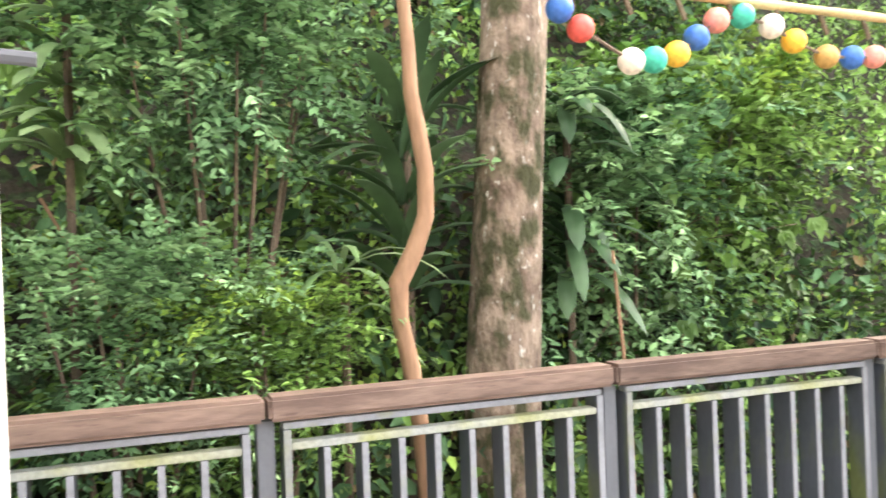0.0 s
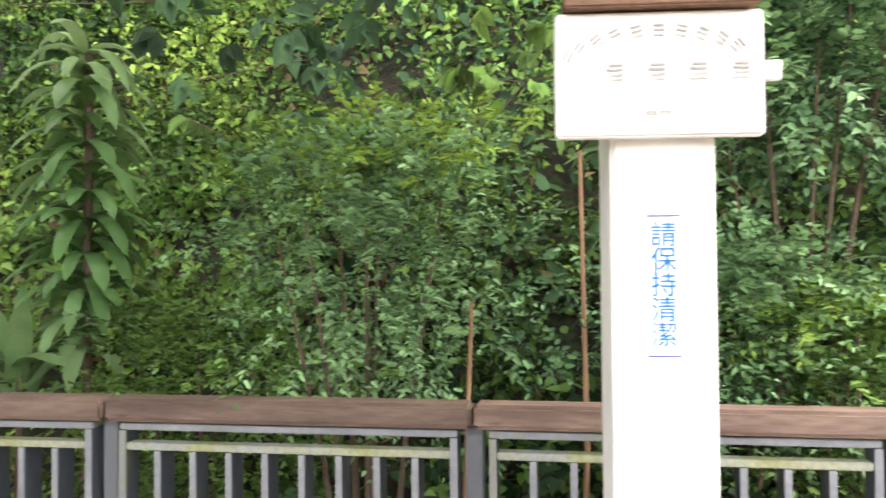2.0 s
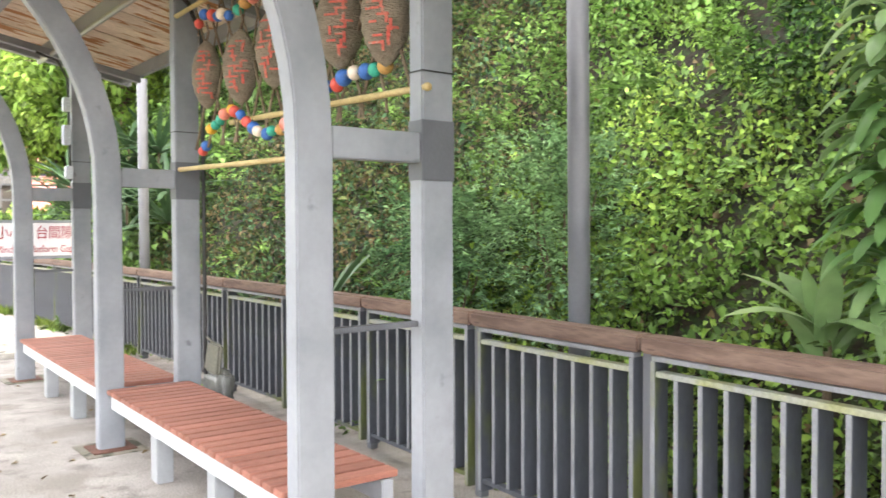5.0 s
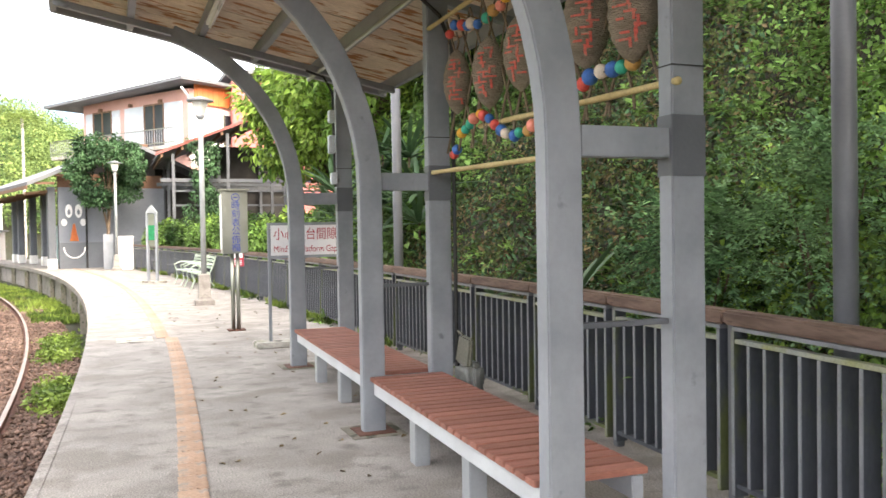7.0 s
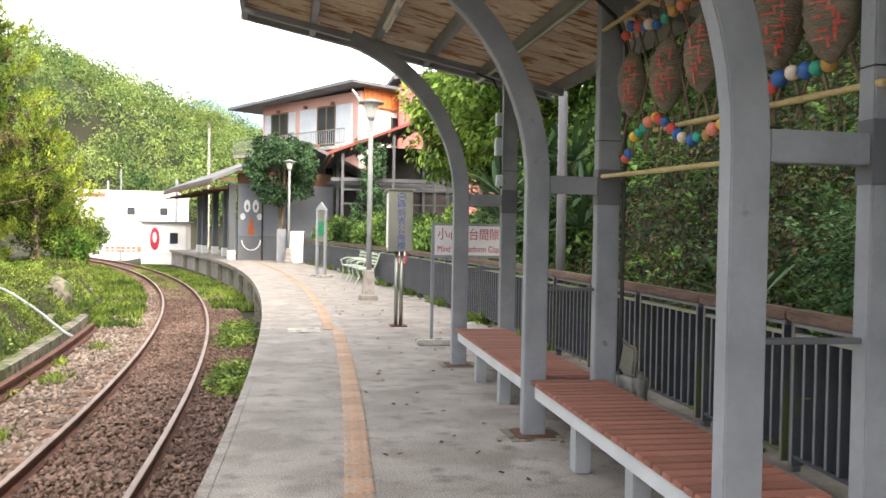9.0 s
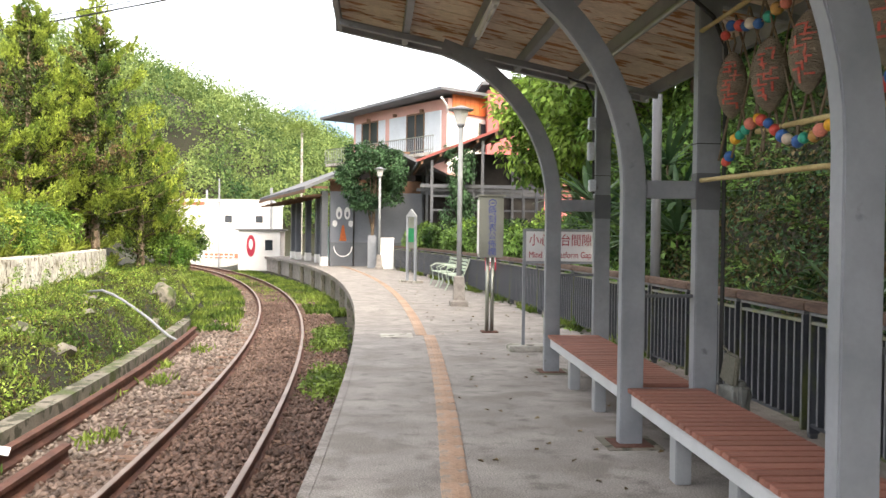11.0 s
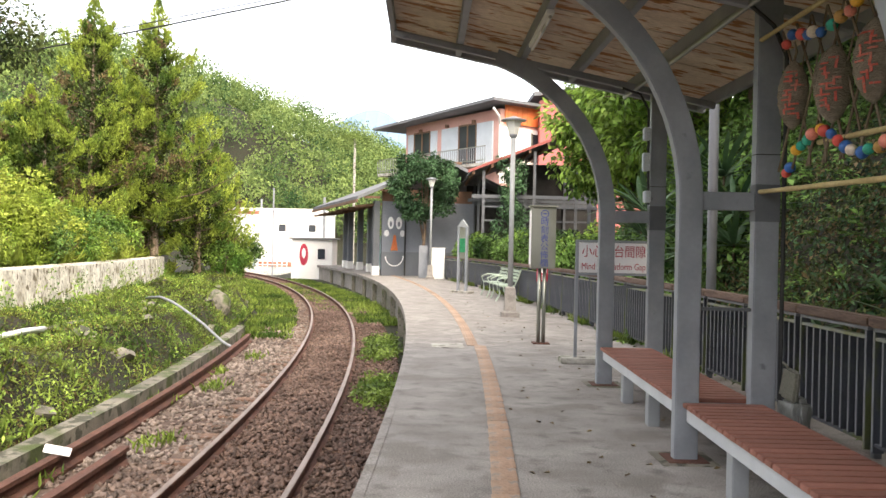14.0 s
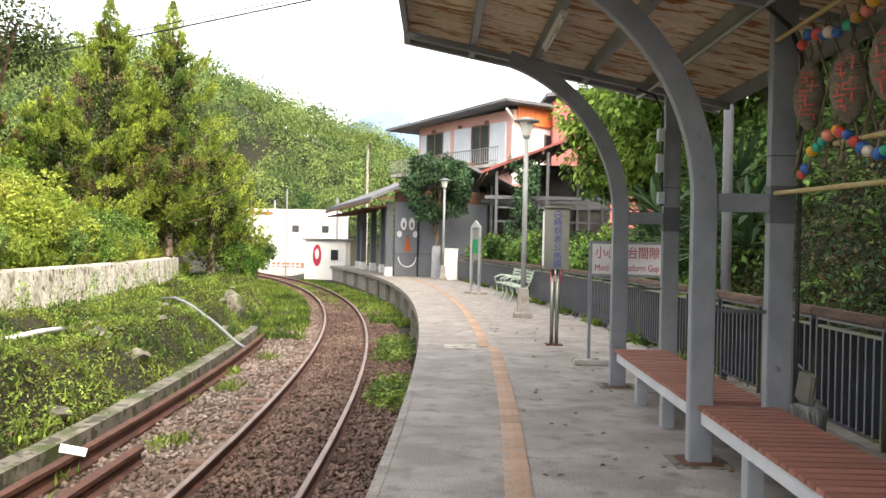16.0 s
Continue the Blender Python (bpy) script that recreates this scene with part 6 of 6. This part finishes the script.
for x, y, h, r, m in ((-20.0, -10.0, 2.2, 1.1, L_YELLOW), (-19.0, -9.5, 1.4, 0.8, L_YELLOW), (-22.3, -9.9, 1.3, 0.8, L_YELLOW), (-21.5, -11.5, 2.6, 1.2, L_BRIGHT), (-18.0, -11.0, 2.4, 1.1, L_YELLOW), (-23.5, -10.6, 1.6, 0.9, L_BRIGHT), (-25.5, -10.3, 1.4, 0.9, L_HILL), (-28.0, -9.6, 1.3, 0.9, L_BRIGHT), (-16.0, -12.0, 2.6, 1.2, L_BRIGHT), (-34.5, -8.4, 1.6, 0.8, L_BRIGHT), (-36.5, -9.4, 2.6, 1.0, L_HILL), (-37.5, -8.6, 1.3, 0.7, L_BRIGHT), (-39.4, -8.7, 2.2, 0.9, L_HILL)):
    if x > -29.5:
        x, y = behind_wall(x, y, 0.95 * r)
    g = float(gz(x, y))
    tree("terrace_shrub", x, y, g, h, r, g + h * 0.6, 30, 110, 0.12, m, "sunlit yellow-green bush on the old terrace", 0.75, 1.1, 0.05)
for k in range(13):
    x, y = behind_wall(-12.5 - 1.05 * k, -8.75 - 0.5 * (k % 3), 0.6)
    g = float(gz(x, y))
    tree("terrace_shrub", x, y, g, 1.1, 0.8, g + 0.45, 26, 110, 0.085, (L_YELLOW, L_BRIGHT, L_YELLOW, L_HILL)[k % 4], "low yellow-green bush above the old wall", 0.7, 1.2, 0.03)
tree("spreading_tree", -19.2, -10.55, 0.6, 6.6, 2.0, 6.6, 44, 90, 0.13, L_BROWN_SHADE, "tall thin tree with sparse brownish foliage", 0.7, 0.9, 0.14)
tree("station_tree", -38.9, -0.35, 0.0, 4.6, 1.65, 4.1, 60, 170, 0.16, L_DARK, "round dark green tree beside the station", 1.0, 0.8, 0.1)
# the last five are out of view, added to shade the slope
for x, y, z, r, m in ((-22, 6.5, 5.5, 2.6, L_BRIGHT), (-26, 6.0, 5.2, 2.4, L_BRIGHT), (-19, 7.0, 6.8, 2.6, L_BRIGHT), (-30, 8.5, 6.0, 2.8, L_HILL), (-16, 7.2, 7.0, 2.2, L_DARK), (-1.2, 6.2, 7.4, 2.3, L_HILL), (-4.8, 7.6, 8.4, 2.5, L_HILL), (1.9, 6.4, 7.4, 2.3, L_DARK), (-8.6, 7.0, 7.9, 2.5, L_HILL), (-12.4, 7.2, 7.6, 2.5, L_DARK)):
    tree("hillside_tree", x, y, float(gz(x, y)), z, r, z, 70, 140, 0.23, m, "leafy green tree of the shade-casting row on the slope behind the fence", 0.8, 1.0, 0.14)
# unseen second row, added to keep the sun off the platform
for k in range(9):
    x, y = -32 + 6.2 * k + rng.normal(0, 0.5), 10.6 + rng.normal(0, 0.6)
    g = float(gz(x, y))
    tree("hillside_tree", x, y, g, 5.2, 2.5, g + 4.4, 60, 130, 0.26, (L_HILL, L_DARK)[k % 2], "unseen leafy green tree added high on the slope to cast shade", 0.8, 1.0, 0.15)
# three more out of view, added to block the sun
for x in (5.4, 8.8, 12.4):
    tree("hillside_tree", x, 6.9, float(gz(x, 6.9)), 7.8, 2.5, 7.8, 70, 140, 0.23, L_HILL, "leafy green tree of the shade-casting row on the slope behind the fence", 0.8, 1.0, 0.14)
for k in range(15):
    x = -20.5 - k * 1.35
    y = float(fence_y(x)) + 0.9 + 0.5 * (k % 3)
    tree("fence_bush", x, y, 0.0, 1.6, 0.75, 1.2 + 0.25 * (k % 2), 22, 100, 0.13, (L_HILL, L_BRIGHT, L_DARK)[k % 3], "green bush leaning over the platform fence", 0.7, 1.2, 0.04)
t = thing("creeper", "creeper hanging from the canopy", "plant")
P, d = blob_points([(-35.9 + rng.normal(0, 0.2), 3.4 + rng.normal(0, 0.35), z) for z in np.linspace(2.2, 5.2, 26)], np.full(26, 0.3), 110)
leaves("leaves", P, d - UP, d, 0.13, 0.08, L_DARK, t)


# bank and track-side growth
def track_points(s0, s1, o0, o1, n, lift=0.15, cut=-0.3, shift=0.0):
    s, o = rng.uniform(s0, s1, n), rng.uniform(o0, o1, n)
    a = s / TR
    x, y = TC[0] - (TR + o) * np.sin(a), TC[1] + (TR + o) * np.cos(a)
    bump = np.sin(s * 1.9 + o) * np.sin(o * 3.1 + s * 0.7) * 0.5 + 0.5
    hole = np.sin(s * 2.9 + 2 * np.sin(o * 2.1)) * np.sin(o * 4.1 + 1.5 * np.sin(s * 1.7)) + rng.normal(0, 0.35, n)
    return np.stack((x, y, gz(x, y) + rng.random(n) * lift * (0.25 + bump)), 1)[hole + 0.5 * np.sin(s * 0.9 + shift) * np.sin(o * 1.9 + shift) > cut]


def tufts(name, P, height, material, label, wide=0.02):
    n = len(P)
    D = unit(UP + rng.normal(0, 0.45, (n, 3)))
    H = height * rng.uniform(0.5, 1.3, n)
    tagged(leaves(name, P, D, rand_dirs(n), H, np.maximum(wide, H * 0.12), material, droop=0.3), label, "grass", kind="stuff")


OUT = (0.25, 0.6, 0.7)
hill_leaves("bank_plants", track_points(-10, 28, -6.5, -3.0, 80000, 0.15, -0.7), 0.042, L_GRASS, "low green plants covering the bank beside the track", out=OUT)
hill_leaves("bank_plants", track_points(-10, 28, -6.5, -3.0, 75000, 0.07, -1.2, 2.0), 0.042, L_MOSS, "brown-green moss covering the bank", out=OUT)
hill_leaves("bank_plants", track_points(-10, 28, -6.5, -3.0, 30000, 0.26, 0.25, 4.0), 0.055, L_BRIGHT, "bright green weeds on the bank", out=OUT)
# sunlight on the upper bank, put into the yellow of these leaves
hill_leaves("bank_plants", track_points(-10, 28, -6.5, -4.0, 30000, 0.16, 0.05, 1.0), 0.045, L_YELLOW, "yellow-green weeds on top of the bank, coloured bright for sunlight", out=OUT)
hill_leaves("bank_plants", track_points(-10, 28, -6.4, -3.0, 22000, 0.1, 0.0, 3.1), 0.05, L_BROWN, "dry brown growth on the bank", out=OUT)
tufts("bank_grass", track_points(-10, 28, -6.4, -3.0, 7000, 0.05), 0.2, L_GRASS, "wiry grass on the bank", 0.01)
O = track_points(-9, 28, -6.3, -3.0, 1300, 0.15, 0.1, 4.0)
n = len(O)
tagged(fronds("bank_ferns", O, np.array((0.2, 0.5, 0.6)) + rng.normal(0, 0.5, (n, 3)), rng.uniform(0.15, 0.36, n), 8, 0.055, 0.022, L_GRASS), "green ferns on the bank", "ferns", kind="stuff")
hill_leaves("wall_creepers", track_points(-8, 26, -6.95, -6.62, 9000, 0.4, 0.25), 0.07, L_YELLOW, "yellow-green weeds growing over the old wall", out=(0, 0.6, 0.6), oval=True)
hill_leaves("wall_creepers", track_points(-8, 26, -6.5, -6.3, 9000, 0.8, 0.35), 0.06, L_BRIGHT, "weeds hanging over the old wall", out=(0, 0.6, 0.6))
P = track_points(-9, 20, -6.3, -3.1, 150, 0.0, 0.2, 3.1)
base = np.array([(1, 0, 0), (-1, 0, 0), (0, 1, 0), (0, -1, 0), (0, 0, 1), (0, 0, -1), (0.7, 0.7, 0.4), (-0.7, 0.6, 0.4), (0.6, -0.7, 0.5), (-0.6, -0.7, 0.4)], float)
b = bmesh.new()
for p in P:
    size = rng.uniform(0.06, 0.24)
    vs = [b.verts.new(Vector(p + (q * rng.uniform(0.7, 1.2) + rng.normal(0, 0.1, 3)) * size * np.array((1.2, 1, 0.8)))) for q in base]
    bmesh.ops.convex_hull(b, input=vs)
tagged(part("bank_stones", b, CONCRETE_MOSS), "mossy brown stones half buried in the bank", "stones", kind="stuff")
P = track_points(-8, 28, -8.0, -7.2, 2600, 0.1)
n = len(P)
tagged(leaves("bare_twigs", P, UP + rng.normal(0, 0.4, (n, 3)), rand_dirs(n), rng.uniform(0.4, 1.1, n), 0.012, TWIG, droop=0.2), "thin brown twigs above the old wall", "twigs", kind="stuff")
tufts("terrace_grass", track_points(-10, 34, -11, -6.6, 30000, 0.1), 0.45, L_YELLOW, "tall pale grass on the old terrace")
clump = np.concatenate([np.array([tuple(track(s, o, -0.97))]) + rng.normal(0, 1, (k, 3)) * np.array((0.42, 0.17, 0)) for s, o, k in ((3.4, 0.6, 1100), (4.4, 0.65, 1100), (8.2, 0.6, 1500), (9.4, 0.7, 1500), (10.6, 0.7, 1100)  )])
hill_leaves("track_weeds", clump + UP * rng.random((len(clump), 1)) * 0.24, 0.08, L_GRASS, "clumps of green weeds along the platform wall", out=(0, 0, 1))
tufts("track_weeds", track_points(15.5, 44, 0.25, 1.6, 15000, 0.05), 0.2, L_GRASS, "thick green weeds between rail and platform", 0.04)
tufts("track_weeds", track_points(11.5, 44, -3.1, -1.6, 15000, 0.05), 0.2, L_GRASS, "thick green weeds beside the far track", 0.04)
tufts("track_weeds", track_points(20, 40, -0.95, -0.1, 4200, 0.03), 0.14, L_GRASS, "grass growing between the rails", 0.03)
P = np.concatenate([np.array([tuple(track(s, o, -0.93))]) + rng.normal(0, 1, (60, 3)) * np.array((0.2, 0.1, 0)) for s, o in ((0.5, -1.9), (4.3, -2.1), (8.1, -2.0), (-2.5, -2.2), (6.0, -2.35), (-1.2, -2.55), (3.0, -2.62))])
tufts("track_weeds", P, 0.16, L_GRASS, "small weeds in the grey ballast", 0.03)
P = np.stack((rng.uniform(-37, -9, 2600), np.zeros(2600), np.zeros(2600)), 1)
P[:, 1] = fence_y(P[:, 0]) - 0.05 + rng.normal(0, 0.06, len(P))
tufts("fence_weeds", P[(np.sin(P[:, 0] * 2.1) > 0.1)], 0.16, L_GRASS, "weeds along the foot of the fence", 0.02)
litter = np.stack((rng.uniform(-24, -5, 130), np.zeros(130), np.full(130, 0.008)), 1)
litter[:, 1] = fence_y(litter[:, 0]) - rng.uniform(0.1, 2.6, 130)
tagged(leaves("fallen_leaves", litter, rand_dirs(130) * np.array((1, 1, 0.1)), UP + rng.normal(0, 0.15, (130, 3)), 0.06, 0.035, L_BROWN), "dry fallen leaves scattered on the platform", "leaves", kind="stuff")

# ---- distance ----
def woods(name, fx, fy, rad, per, leaf, label):
    """Rounded tree crowns side by side, each a dome of small leaves with lumps of its own."""
    n = len(fx)
    c = np.stack((fx, fy, gz(fx, fy) + rad * 0.55), 1)
    d = rand_dirs(n * per)
    d[:, 2] = np.abs(d[:, 2]) * 1.15 - 0.15
    lump = 1 + 0.2 * np.sin(d[:, 0] * 5 + np.repeat(rng.uniform(0, 6, n), per)) * np.sin(d[:, 1] * 6 + d[:, 2] * 5) - 0.2 * rng.random(n * per) ** 2
    P = np.repeat(c, per, 0) + d * (np.repeat(rad, per) * lump)[:, None] * np.array((1, 1, 1.15))
    ob = leaves(name, P, d * 0.3 - UP * 0.4 + rng.normal(0, 0.6, d.shape), d + rng.normal(0, 0.45, d.shape), leaf * rng.uniform(0.6, 1.3, len(P)), leaf * 0.62, L_FAR)
    tagged(ob, label, "woods", kind="stuff")


n = 1150
fx, fy = -68 - 140 * rng.random(n) ** 0.9, rng.uniform(-112, 24, n)
keep = (gz(fx, fy) > 0.8) & ~((fx > -94) & (fy > -22) & (fy < 2))
woods("far_woods", fx[keep], fy[keep], rng.uniform(2.0, 5.0, n)[keep], 330, 0.46, "dense green woods on the far hills")
n = 420
woods("side_woods", rng.uniform(-66, -34, n), rng.uniform(-75, -23, n), rng.uniform(1.2, 2.8, n), 170, 0.34, "green woods beside the line")
t = thing("palm_tree", "slender far palm above the woods", "tree")
pz = float(gz(-90, -8))
part("trunk", tube([(-90, -8, pz - 0.5), (-90, -8, 12.8)], 0.13, 8), CONCRETE_OLD, t)
O = np.repeat(np.array([(-90, -8, 12.8)]), 16, 0)
fronds("crown", O, np.stack((np.cos(np.arange(16) * 0.39), np.sin(np.arange(16) * 0.39), np.full(16, 0.8)), 1), 2.3, 16, 0.75, 0.16, L_FAR, t, 0.95)
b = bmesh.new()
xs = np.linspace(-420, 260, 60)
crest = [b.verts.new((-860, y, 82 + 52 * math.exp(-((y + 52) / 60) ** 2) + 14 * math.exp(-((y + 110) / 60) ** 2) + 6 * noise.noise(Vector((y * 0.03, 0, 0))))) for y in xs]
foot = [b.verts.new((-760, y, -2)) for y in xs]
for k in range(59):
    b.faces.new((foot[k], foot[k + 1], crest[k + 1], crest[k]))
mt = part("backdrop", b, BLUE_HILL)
tagged(mt, "hazy blue mountain far away", "mountain", kind="structure")
